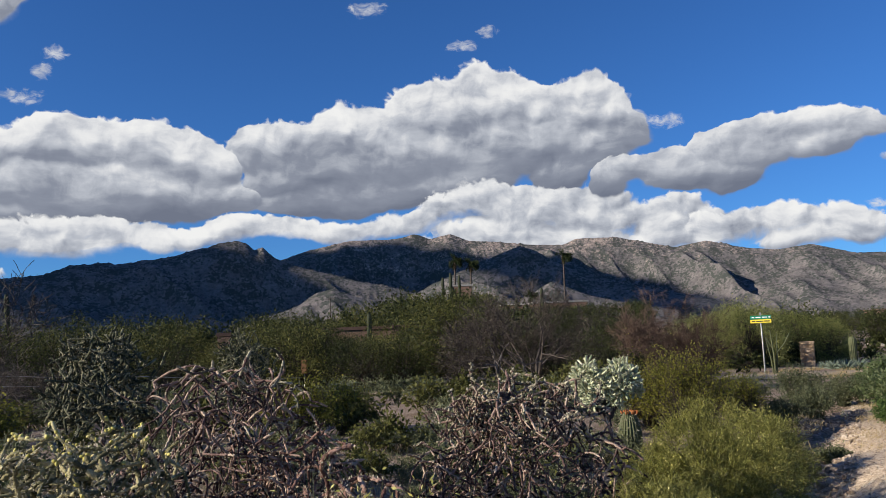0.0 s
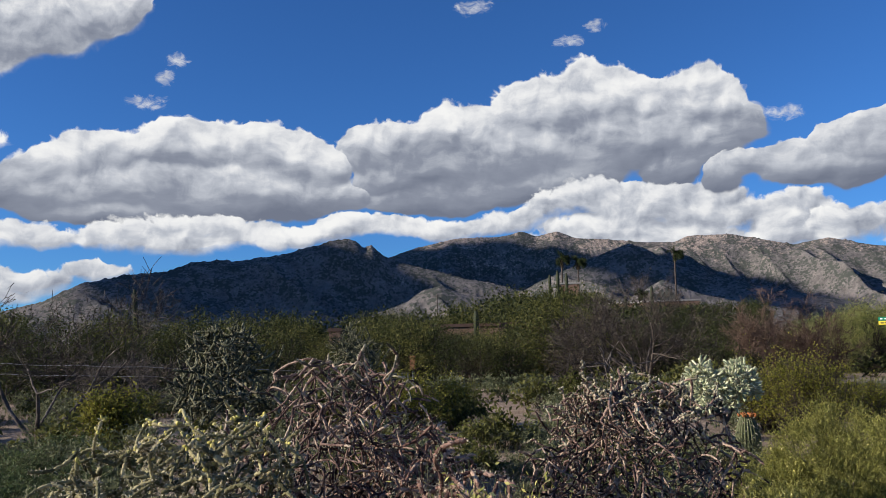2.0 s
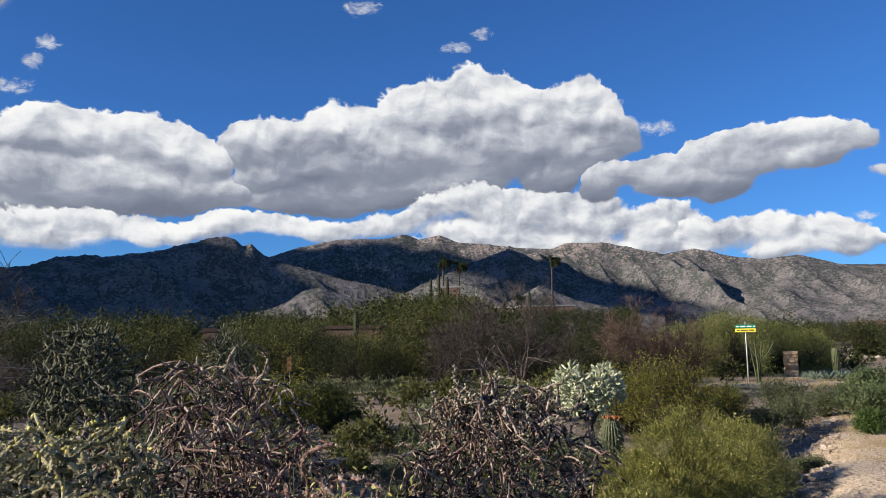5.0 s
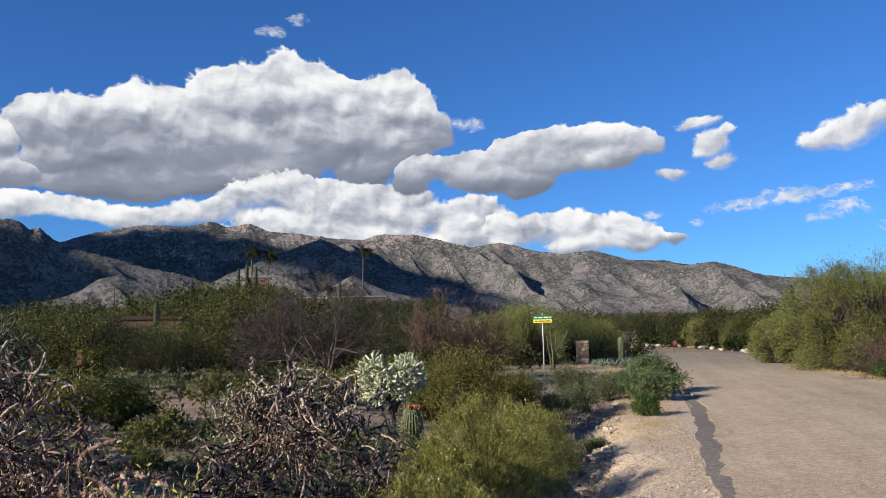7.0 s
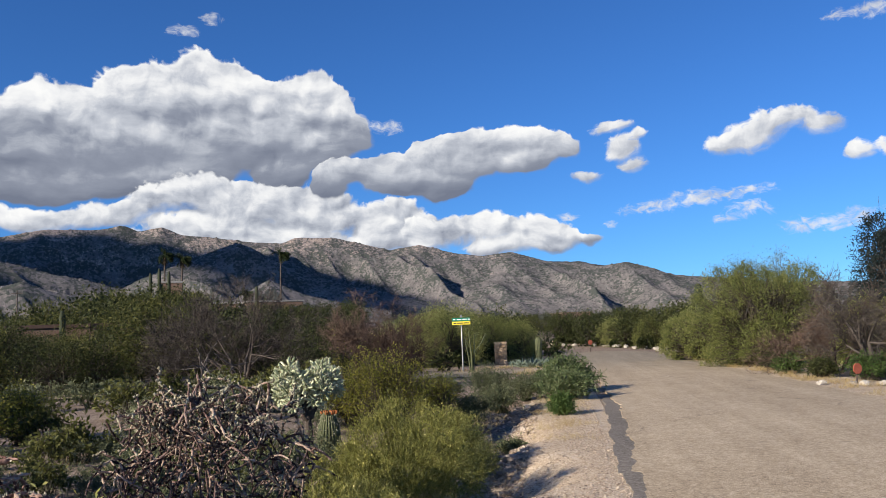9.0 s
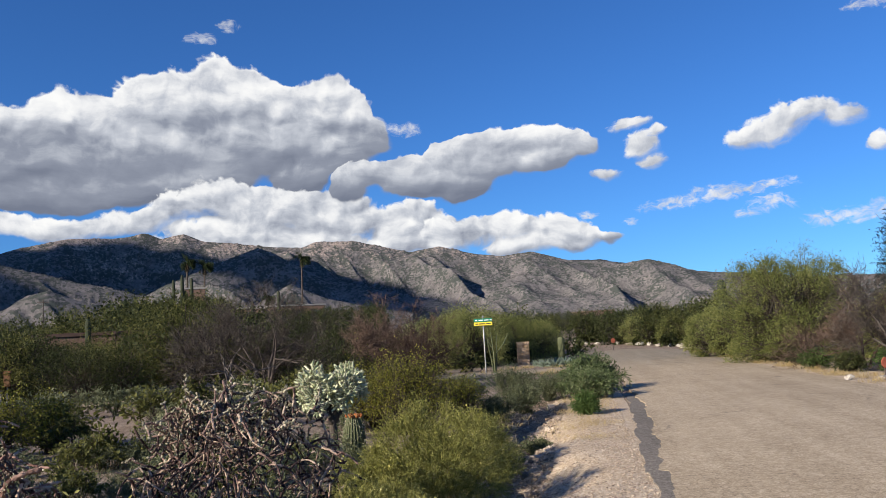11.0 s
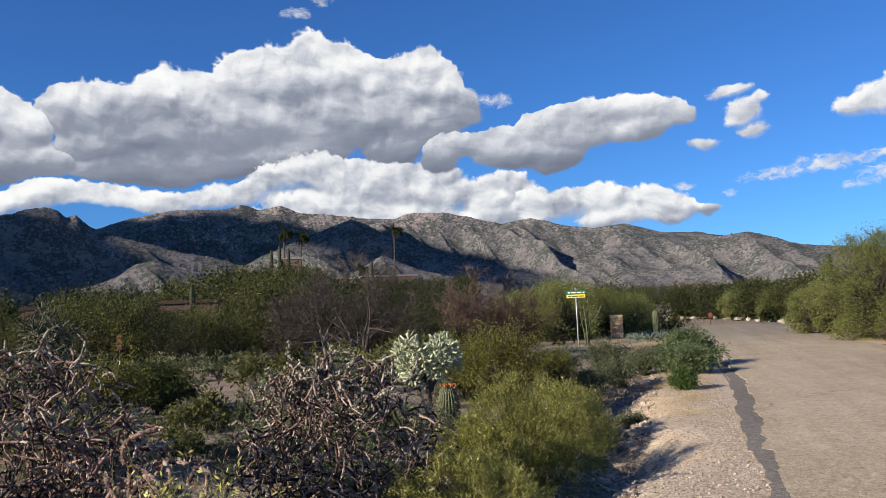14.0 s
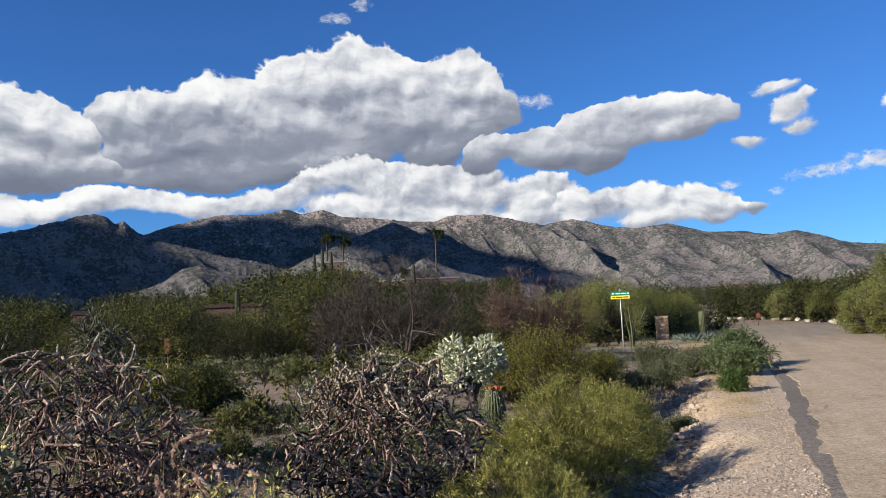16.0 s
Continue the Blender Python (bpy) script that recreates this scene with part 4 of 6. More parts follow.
M_STEEL = plain("galvanised_steel", (0.34, 0.34, 0.33), 0.5, 0.6)
M_SIGN_GREEN = plain("sign_green", (0.02, 0.22, 0.13), 0.45)
M_SIGN_YELLOW = plain("sign_yellow", (0.78, 0.62, 0.06), 0.45)
M_SIGN_WHITE = plain("sign_white", (0.82, 0.84, 0.82), 0.45)
M_SIGN_DARK = plain("sign_dark", (0.05, 0.05, 0.04), 0.5)
M_RUST = surface("rusty_red_paint", [(0.3, (0.15, 0.04, 0.025)), (0.5, (0.30, 0.08, 0.048)), (0.7, (0.42, 0.15, 0.085))], 6.0, 0.8, 0.3, 6)
M_ORANGE_WOOD = surface("orange_stained_post", [(0.3, (0.13, 0.065, 0.03)), (0.5, (0.21, 0.11, 0.055)), (0.7, (0.28, 0.16, 0.09))], 5.0, 0.85, 0.3, 6)
M_STONE = surface("tan_stone", [(0.3, (0.26, 0.18, 0.11)), (0.5, (0.42, 0.30, 0.19)), (0.7, (0.56, 0.43, 0.29))], 2.2, 0.9, 0.5, 8, random_amount=0.35)
M_PALE_ROCK = surface("pale_rock", [(0.3, (0.30, 0.26, 0.205)), (0.5, (0.45, 0.40, 0.33)), (0.7, (0.60, 0.55, 0.47))], 3.0, 0.9, 0.5, 8, random_amount=0.3)
M_MORTAR = surface("mortar", [(0.3, (0.22, 0.19, 0.15)), (0.7, (0.34, 0.3, 0.25))], 4.0, 0.95, 0.4, 8)
M_ADOBE = surface("brown_adobe", [(0.3, (0.11, 0.07, 0.05)), (0.5, (0.17, 0.11, 0.08)), (0.7, (0.22, 0.15, 0.11))], 0.8, 0.9, 0.2, 10)
M_ROOF_EDGE = surface("pale_roof_edge", [(0.3, (0.22, 0.205, 0.185)), (0.7, (0.32, 0.305, 0.28))], 1.0, 0.8, 0.1, 8)
M_TILE = surface("clay_roof", [(0.3, (0.06, 0.038, 0.03)), (0.7, (0.12, 0.075, 0.058))], 3.0, 0.85, 0.3, 8)
M_PANE = plain("dark_pane", (0.03, 0.04, 0.05), 0.08)
M_WIRE = plain("weathered_wire", (0.42, 0.42, 0.42), 0.5, 0.6)

JOINT = ((0, 0.75), (0.16, 1.05), (0.38, 0.8), (0.6, 1.1), (0.82, 0.85), (1.0, 0.6))


def cholla_segments(seed, count, size, joint, trunk=0.3, up=0.0, tangle=0.55, hang=0.0, limbs=0, floor=0.06):
    """Jointed stems that fork and reach, joint by joint, into an uneven dome; size: half widths and height."""
    rng = np.random.default_rng(seed)
    length, radius = joint
    segs, nodes = [], np.zeros((count + 60, 3))
    for k in range(3):
        p = np.array([rng.normal(0, 0.12), rng.normal(0, 0.12), -0.05])
        q = p + np.array([rng.normal(0, 0.3), rng.normal(0, 0.3), 1.0]) * trunk * size[2] * rng.uniform(0.6, 1.0)
        segs.append((*p, *q, radius * 2.2, radius * 1.6))
        nodes[k] = q
    m, tries = 3, 0
    for k in range(limbs):          # thick crooked limbs carry the rest
        ang = 2 * np.pi * (k + rng.uniform(0, 0.8)) / limbs
        p = nodes[k % 3].copy()
        d = np.array([math.cos(ang), math.sin(ang) * size[1] / size[0], rng.uniform(-0.1, 0.9)])
        for s in range(4):
            d = d / np.linalg.norm(d) + rng.normal(0, 0.3, 3) + [0, 0, 0.06]
            q = p + d / np.linalg.norm(d) * size[0] * 0.2
            segs.append((*p, *q, radius * (1.75 - 0.2 * s), radius * (1.55 - 0.2 * s)))
            nodes[m] = p = q
            m += 1
    while m < count and tries < count * 12:
        tries += 1
        ang, h = rng.uniform(0, 2 * np.pi), rng.uniform(floor, 1.0)
        bump = 0.78 + 0.44 * float(vnoise(np.array(math.cos(ang) * 1.7 + seed), np.array(math.sin(ang) * 1.7 + h * 2.2), seed))
        reach = math.sqrt(max(1 - (max(h - 0.45, 0) / 0.58) ** 2.4, 0)) * (0.75 + 0.25 * min(h / 0.3, 1)) * bump
        rad = reach * rng.uniform(0.05, 1) ** 0.45
        goal = np.array([math.cos(ang) * rad * size[0], math.sin(ang) * rad * size[1], h * size[2] * (0.85 + 0.3 * (bump - 0.78))])
        gap = nodes[:m] - goal
        dist = np.einsum("ij,ij->i", gap, gap)
        p = nodes[int(np.argmin(dist)) if rng.uniform() < 0.75 else int(rng.integers(0, m))].copy()
        d = goal - p
        d = d / max(np.linalg.norm(d), 1e-6) + rng.normal(0, tangle, 3)
        r = radius * rng.uniform(0.75, 1.2)
        curl, droop = rng.normal(0, 0.25, 3), hang * rng.uniform(0.2, 1.0)
        for _ in range(int(rng.integers(2, 6))):          # a curving chain of joints
            d = d / np.linalg.norm(d) + rng.normal(0, 0.12, 3) + curl + [0, 0, up - droop]
            d /= np.linalg.norm(d)
            q = p + d * length * rng.uniform(0.6, 1.3)
            if q[2] < 0.05 or q[2] > size[2] * 1.06 or (q[0] / size[0]) ** 2 + (q[1] / size[1]) ** 2 > 1.3 or m >= count:
                break
            segs.append((*p, *q, r * (1.4 if m < count * 0.1 else 1.0), r * 0.95))
            nodes[m] = p = q
            m += 1
    return np.array(segs), [(nodes[k].copy(), None, 0) for k in range(m // 3, m)]


def cholla(name, x, y, seed, count, size, joint, skin, label, fruit=None, fruits=0, spines=9, spine_len=0.03, turn=0.0, tip_skin=None, **more):
    rng = np.random.default_rng(seed + 500)
    segs, tips = cholla_segments(seed, count, size, joint, **more)
    ob = thing(name, x, y, label, "cactus", "cholla cacti", turn=turn)
    for k in range(3):
        part("trunk", quads_mesh("trunk", *tubes(segs[k:k + 1], 8, JOINT[:5] + ((1.0, 0.8),), 0.12, seed), M_BARK), ob, "dark woody trunk")
    outer = np.zeros(len(segs), bool)
    if tip_skin:        # the young joints at the top and outside are paler
        out = segs[:, 5] / size[2] + 0.35 * np.hypot(segs[:, 3] / size[0], segs[:, 4] / size[1]) + rng.normal(0, 0.1, len(segs))
        outer = (out > 1.1) & (segs[:, 6] < joint[1] * 1.5)
        outer[:3] = False
        v, q = tubes(segs[outer], 5, JOINT, 0.16, seed + 1)
        tagged(part("young_joint", quads_mesh("young_joint", v, q, tip_skin), ob, "paler grey-green young joints"), kind="stuff")
    outer[:3] = True
    v, q = tubes(segs[~outer], 5, JOINT, 0.16, seed)
    tagged(part("stem", quads_mesh("stem", v, q, skin), ob), kind="stuff")
    if spines:
        m = len(segs) - 3
        who = rng.integers(3, len(segs), m * spines)
        s = rng.uniform(0.05, 1.0, len(who))[:, None]
        p = segs[who, 0:3] * (1 - s) + segs[who, 3:6] * s
        way = rng.normal(0, 1, p.shape)
        way /= np.linalg.norm(way, axis=1, keepdims=True)
        v, q = blades(p + way * segs[who, 6:7] * 0.7, way, spine_len, 0.006, seed)
        tagged(part("spine", quads_mesh("spine", v, q, M_SPINE, False), ob, "pale straw-coloured spines"), kind="stuff")
    if fruits:
        high = sorted(tips, key=lambda tp: -(tp[0][2] + rng.normal(0, 0.12) * size[2]))[:fruits]
        f = []
        for p, w, _ in high:
            for _ in range(rng.integers(1, 4)):
                d = rng.normal(0, 1, 3) + [0, 0, 0.4]
                d /= np.linalg.norm(d)
                f.append((*p, *(p + d * 0.03), 0.0095, 0.01))
        v, q = tubes(f, 6, ((0, 0.3), (0.2, 0.9), (0.5, 1.1), (0.8, 0.9), (1, 0.25)), 0.1, seed)
        tagged(part("fruit", quads_mesh("fruit", v, q, fruit), ob, "small pale fruit at the tips"), kind="stuff")
    return ob


# ---- the cacti at the front ----
cholla("cholla", *polar(-4.5, 7.1), 101, 3300, (1.0, 0.75, 1.5), (0.066, 0.0095), M_CHOLLA, "tangled grey-brown cholla cactus with hanging joints", M_CHOLLA_TIP, 520, hang=0.4, spines=5, spine_len=0.016, tip_skin=M_CHOLLA_TIP, limbs=9, tangle=0.75)
cholla("cholla", *polar(15.4, 6.3), 102, 2800, (0.82, 0.7, 1.66), (0.07, 0.0095), M_CHOLLA, "dense tangled brown cholla cactus with purplish joints", hang=0.45, spines=5, spine_len=0.016, tip_skin=M_CHOLLA_TIP, limbs=8, tangle=0.75)
cholla("cholla", *polar(10.8, 6.0), 112, 1000, (0.55, 0.5, 1.2), (0.085, 0.0105), M_CHOLLA_RED, "tangled reddish-brown cholla cactus with hanging joints", hang=0.55, spines=9, spine_len=0.02, limbs=4, tangle=0.7)
cholla("cholla", *polar(25.4, 5.4), 103, 1900, (0.95, 0.65, 1.25), (0.065, 0.014), M_CHOLLA_GREEN, "sprawling grey-green cholla cactus with yellow fruit", M_YELLOW, 80, 14, 0.02, limbs=8, tangle=0.9, hang=0.2)
cholla("cholla", *polar(22.4, 9.0), 104, 2700, (0.6, 0.6, 1.82), (0.045, 0.0125), M_CHOLLA_DARK, "dark grey-green bushy cholla cactus", trunk=0.5, tangle=0.9, up=0.1, floor=0.45, spines=4, spine_len=0.014)
cholla("cholla", *polar(13.5, 15.5), 105, 1900, (0.6, 0.6, 1.95), (0.09, 0.012), M_CHOLLA_DARK, "slender dark cholla cactus with thin joints", trunk=0.4, up=0.1, tangle=0.8, floor=0.3, spines=3, spine_len=0.018)
cholla("cholla", *polar(7.6, 4.9), 106, 520, (0.38, 0.36, 1.12), (0.075, 0.0155), M_CHOLLA_RED, "low reddish cholla cactus with thick ropy joints", spines=20, hang=0.8, spine_len=0.02, limbs=4)
cholla("cholla", *polar(3.4, 5.3), 107, 150, (0.42, 0.4, 0.85), (0.085, 0.015), M_CHOLLA_RED, "low reddish cholla cactus with drooping joints", spines=16, hang=0.9, spine_len=0.02)


def crowned_cholla(x, y):
    """A cholla whose spiny joints crowd into rounded heads on a short dark trunk."""
    ob = thing("cholla", x, y, "pale whitish-green cholla cactus with a dense rounded crown", "cactus", "cholla cacti")
    r = np.random.default_rng(110)
    heads = [(-0.27, 0.0, 1.2, 0.16), (0.24, 0.05, 1.21, 0.16), (-0.36, -0.06, 1.08, 0.14), (-0.16, -0.1, 1.1, 0.15), (0.13, -0.1, 1.11, 0.15), (0.35, -0.06, 1.08, 0.15), (-0.3, -0.12, 0.94, 0.14), (-0.06, -0.14, 0.97, 0.14), (0.2, -0.14, 0.95, 0.14), (0.38, 0.0, 0.92, 0.12), (-0.38, 0.05, 0.86, 0.11), (-0.22, -0.12, 0.76, 0.1), (0.08, -0.1, 0.8, 0.1)]
    limbs, segs = [(0, 0, -0.1, 0, 0, 0.6, 0.07, 0.055)], []
    for hx, hy, hz, hr in heads:
        limbs.append((0, 0, 0.5, hx * 0.6, hy * 0.6, hz - hr * 0.6, 0.05, 0.03))
        for _ in range(75):
            d = r.normal(0, 1, 3) + [0, 0, 0.35]
            d /= np.linalg.norm(d)
            p = np.array([hx, hy, hz]) + d * hr * r.uniform(0.35, 0.95)
            d2 = d + r.normal(0, 0.45, 3) + [0, 0, 0.25]
            d2 /= np.linalg.norm(d2)
            segs.append((*p, *(p + d2 * r.uniform(0.06, 0.12)), 0.0165, 0.017))
    for k, limb in enumerate(limbs):
        part("limb" if k else "trunk", quads_mesh("limb", *tubes([limb], 8, JOINT[:5] + ((1.0, 0.8),), 0.12), M_BARK), ob, "dark woody limb")
    segs = np.array(segs)
    tagged(part("stem", quads_mesh("stem", *tubes(segs, 5, JOINT, 0.15), M_CHOLLA_PALE), ob), kind="stuff")
    who = r.integers(0, len(segs), 20000)
    s = r.uniform(0.1, 1.05, (len(who), 1))
    p = segs[who, :3] * (1 - s) + segs[who, 3:6] * s
    way = r.normal(0, 1, p.shape)
    way /= np.linalg.norm(way, axis=1, keepdims=True)
    tagged(part("spine", quads_mesh("spine", *blades(p + way * 0.013, way, 0.025, 0.005, 5), M_SPINE, False), ob, "dense whitish spines"), kind="stuff")


crowned_cholla(*polar(-10.6, 12.4))


def barrel_cactus(x, y):
    ob = thing("barrel_cactus", x, y, "ribbed green barrel cactus crowned with orange-red fruit", "cactus")
    ribs, rings = 22, 18
    ang = np.linspace(0, 2 * np.pi, ribs * 6, endpoint=False)
    h = np.linspace(0, 1, rings)
    prof = 0.155 * np.clip(np.sin(np.pi * (0.16 + 0.80 * h)), 0.05, 1) ** 0.5
    r = prof[:, None] * (1 + 0.09 * np.cos(ang * ribs)[None])
    z = h[:, None] * 0.66 + 0 * ang[None]
    v = np.stack([r * np.cos(ang), r * np.sin(ang), z], -1).reshape(-1, 3)
    i = np.arange(rings * len(ang)).reshape(rings, -1)
    j = np.roll(i, -1, 1)
    q = np.stack([i[:-1], j[:-1], j[1:], i[1:]], -1).reshape(-1, 4)
    part("body", quads_mesh("body", v, q, M_CACTUS), ob)
    rng = np.random.default_rng(3)
    a = (np.arange(ribs) * 2 * np.pi / ribs).repeat(16)
    k = rng.uniform(0.05, 0.97, len(a))
    rr = np.interp(k, h, prof) * 1.08
    p = np.stack([rr * np.cos(a), rr * np.sin(a), k * 0.66], 1)
    w = p * [1, 1, 0] + rng.normal(0, 0.08, p.shape)
    v, q = blades(p, w, 0.05, 0.006, 4)
    tagged(part("spine", quads_mesh("spine", v, q, M_SPINE, False), ob, "pale curved spines along the ribs"), kind="stuff")
    for k in range(26):
        a, rr = rng.uniform(0, 6.28), 0.11 * rng.uniform(0.2, 1) ** 0.5
        p = np.array([rr * math.cos(a), rr * math.sin(a), 0.65 - rr * 0.2])
        d = np.array([math.cos(a) * 0.5, math.sin(a) * 0.5, 1]) * 0.045
        part("fruit", quads_mesh("fruit", *tubes([(*p, *(p + d), 0.016, 0.016)], 6, ((0, 0.5), (0.3, 1), (0.7, 0.95), (1, 0.3))), M_ORANGE), ob, "orange-red fruit")


barrel_cactus(*polar(-12.0, 12.0))


# ---- shrubs near the road ----
def shrub(name, x, y, seed, size, stems, leaves, leaf, mat, stem_mat, label, group="", twigs=3, clump=0.12, flowers=0, lumps=5):
    """A bush of many fine stems from the root, with small leaves along them."""
    rng = np.random.default_rng(seed)
    ob = thing(name, x, y, label, "shrub", group, turn=float(rng.uniform(0, 360)))
    ang = rng.uniform(0, 2 * np.pi, stems)
    tilt = rng.uniform(0.05, 1.0, stems) ** 0.7
    tip = np.stack([np.cos(ang) * size[0] * tilt, np.sin(ang) * size[1] * tilt, size[2] * np.sqrt(np.clip(1.06 - (tilt * 0.93) ** 2, 0.05, 1)) * rng.uniform(0.75, 1.06, stems)], 1)
    mid = tip * [0.42, 0.42, 0.5] + rng.normal(0, 0.05, tip.shape) * size[2]
    lump = rng.integers(0, lumps, stems)
    swell = rng.uniform(0.78, 1.12, lumps)[lump][:, None]
    shift = (rng.normal(0, 0.2, (lumps, 3)) * [size[0], size[1], 0])[lump]
    root = shift + rng.normal(0, 0.04, tip.shape) * [1, 1, 0]
    tip = tip * [0.8, 0.8, 1] * swell + shift
    mid = mid * [0.8, 0.8, 1] * swell + shift
    segs = [np.concatenate([root, mid, np.full((stems, 1), 0.007), np.full((stems, 1), 0.005)], 1),
            np.concatenate([mid, tip, np.full((stems, 1), 0.005), np.full((stems, 1), 0.002)], 1)]
    for _ in range(twigs):
        s = rng.uniform(0.1, 0.95, (stems, 1))
        b = mid * (1 - s) + tip * s
        e = b + (tip - mid) * 0.22 + rng.normal(0, 0.15, tip.shape) * size[2]
        e[:, 2] = np.maximum(e[:, 2], 0.03)
        segs.append(np.concatenate([b, e, np.full((stems, 1), 0.0035), np.full((stems, 1), 0.0015)], 1))
    segs = np.concatenate(segs)
    tagged(part("stem", quads_mesh("stem", *tubes(segs, 3), stem_mat), ob), kind="stuff")
    who = rng.integers(stems, len(segs), leaves)
    s = rng.uniform(0.1, 1.05, (leaves, 1))
    p = segs[who, 0:3] * (1 - s) + segs[who, 3:6] * s + rng.normal(0, clump * 0.25, (leaves, 3)) * size[2]
    p[:, 2] = np.maximum(p[:, 2], 0.02)
    way = segs[who, 3:6] - segs[who, 0:3]
    way = way / np.linalg.norm(way, axis=1, keepdims=True) + rng.normal(0, 0.8, p.shape)
    tagged(part("foliage", quads_mesh("foliage", *blades(p, way, leaf[0], leaf[1], seed, 0.1), mat, False), ob), kind="stuff")
    if flowers:
        k = rng.integers(0, stems, flowers)
        p = tip[k] + rng.normal(0, 0.03, (flowers, 3))
        tagged(part("flower", quads_mesh("flower", *blades(p, rng.normal(0, 1, p.shape), 0.03, 0.025, seed + 2), M_YELLOW, False), ob, "tiny pale yellow flowers"), kind="stuff")
    return ob


def mound(name, x, y, seed, size, clumps, twigs, twig, mat, label, group, flowers=0):
    """A rounded bush: short fine twigs crowd in many small clumps over an uneven dome, on wiry stems."""
    rng = np.random.default_rng(seed)
    ob = thing(name, x, y, label, "shrub", group)
    ang = rng.uniform(0, 2 * np.pi, clumps)
    up = rng.uniform(0.02, 1.0, clumps)
    lobe = 0.78 + 0.4 * vnoise(np.cos(ang) * 1.8 + seed, np.sin(ang) * 1.8 + up * 1.5, seed)
    shell = lobe * np.where(rng.uniform(0, 1, clumps) < 0.75, rng.uniform(0.82, 1.0, clumps), rng.uniform(0.4, 0.8, clumps))
    flat = np.sqrt(np.clip(1 - up ** 2, 0.02, 1))
    c = np.stack([np.cos(ang) * flat * shell * size[0], np.sin(ang) * flat * shell * size[1], up * shell * size[2]], 1)
    root = c * [0.12, 0.12, 0]
    bend = c * [0.6, 0.6, 0.42]
    r0 = np.full((clumps, 1), 0.006)
    segs = np.concatenate([np.concatenate([root, bend, r0, r0 * 0.8], 1), np.concatenate([bend, c, r0 * 0.8, r0 * 0.4], 1)])
    for _ in range(9):
        e = c + rng.normal(0, 0.07, c.shape) * size[2] + c / np.linalg.norm(c, axis=1, keepdims=True) * 0.03
        e[:, 2] = np.maximum(e[:, 2], 0.03)
        segs = np.concatenate([segs, np.concatenate([bend * 0.12 + c * 0.88, e, r0 * 0.5, r0 * 0.3], 1)])
    tagged(part("stem", quads_mesh("stem", *tubes(segs, 3), M_WIRY), ob, "pale wiry stems"), kind="stuff")
    who = rng.integers(0, clumps, twigs)
    p = c[who] + rng.normal(0, 0.05, (twigs, 3)) * size[2]
    p[:, 2] = np.maximum(p[:, 2], 0.02)
    way = 0.45 * c[who] / np.linalg.norm(c[who], axis=1, keepdims=True) + rng.normal(0, 0.9, p.shape) + [0, 0, 0.2]
    tagged(part("foliage", quads_mesh("foliage", *blades(p, way, twig[0], twig[1], seed, 0.05), mat, False), ob), kind="stuff")
    if flowers:
        k = rng.integers(0, clumps, flowers)
        q = c[k] * 1.06 + rng.normal(0, 0.05, (flowers, 3))
        tagged(part("flower", quads_mesh("flower", *blades(q, rng.normal(0, 1, q.shape), 0.022, 0.018, seed + 2), M_YELLOW, False), ob, "tiny pale yellow flowers"), kind="stuff")
    return ob


LIME = "yellow-green rounded bush with fine wiry twigs"
mound("broom_bush", *polar(-17.3, 9.3), 201, (0.88, 0.88, 1.1), 420, 30000, (0.042, 0.007), M_LIME, LIME, "roadside bushes", 80)
mound("broom_bush", *polar(-19.5, 11.7), 202, (0.85, 0.85, 1.0), 300, 20000, (0.05, 0.009), M_LIME, LIME, "roadside bushes")
mound("broom_bush", *polar(-13.4, 6.8), 203, (0.7, 0.66, 0.66), 340, 26000, (0.036, 0.0055), M_LIME, LIME, "roadside bushes", 60)
mound("broom_bush", *polar(-13.4, 9.2), 204, (0.5, 0.5, 0.56), 260, 17000, (0.04, 0.0065), M_LIME, LIME, "roadside bushes", 420)
mound("broom_bush", *polar(-21.5, 13.2), 207, (0.5, 0.5, 0.55), 120, 4200, (0.05, 0.012), M_SAGE, "dull grey-green rounded bush by the ditch", "roadside bushes")
shrub("flowering_bush", *polar(8.0, 4.3), 205, (0.95, 0.5, 0.84), 380, 9000, (0.045, 0.012), M_LIME, M_SAGE, "low grey-green bush with pale yellow flowers", "roadside bushes", flowers=900)
shrub("flowering_bush", *polar(38, 5.6), 206, (0.75, 0.6, 0.55), 240, 6000, (0.05, 0.014), M_SAGE, M_SAGE, "low green bush with pale stems", "roadside bushes")
OLIVE = "dense dark olive-green creosote bush"
shrub("creosote_bush", *polar(-13.6, 16.6), 211, (1.15, 0.9, 1.35), 260, 11000, (0.045, 0.022), M_OLIVE, M_BARK, OLIVE, "creosote bushes")
shrub("creosote_bush", *polar(-16.6, 16.0), 212, (0.95, 0.9, 1.5), 260, 11000, (0.045, 0.022), M_OLIVE, M_BARK, OLIVE, "creosote bushes")
shrub("creosote_bush", *polar(-19.2, 18.0), 213, (0.55, 0.55, 0.95), 140, 4500, (0.045, 0.022), M_OLIVE, M_BARK, OLIVE, "creosote bushes")
shrub("creosote_bush", *polar(10.6, 14.4), 214, (0.8, 0.7, 1.02), 200, 7000, (0.045, 0.025), M_OLIVE, M_BARK, "olive-green creosote bush with yellowish tips", "creosote bushes", flowers=160)
shrub("creosote_bush", *polar(7.2, 15.8), 215, (0.85, 0.7, 0.98), 200, 7000, (0.045, 0.025), M_OLIVE, M_BARK, "olive-green creosote bush with yellowish tips", "creosote bushes", flowers=160)
shrub("creosote_bush", *polar(29.0, 14.5), 216, (0.6, 0.6, 0.95), 200, 5500, (0.06, 0.035), M_OLIVE, M_BARK, OLIVE, "creosote bushes")
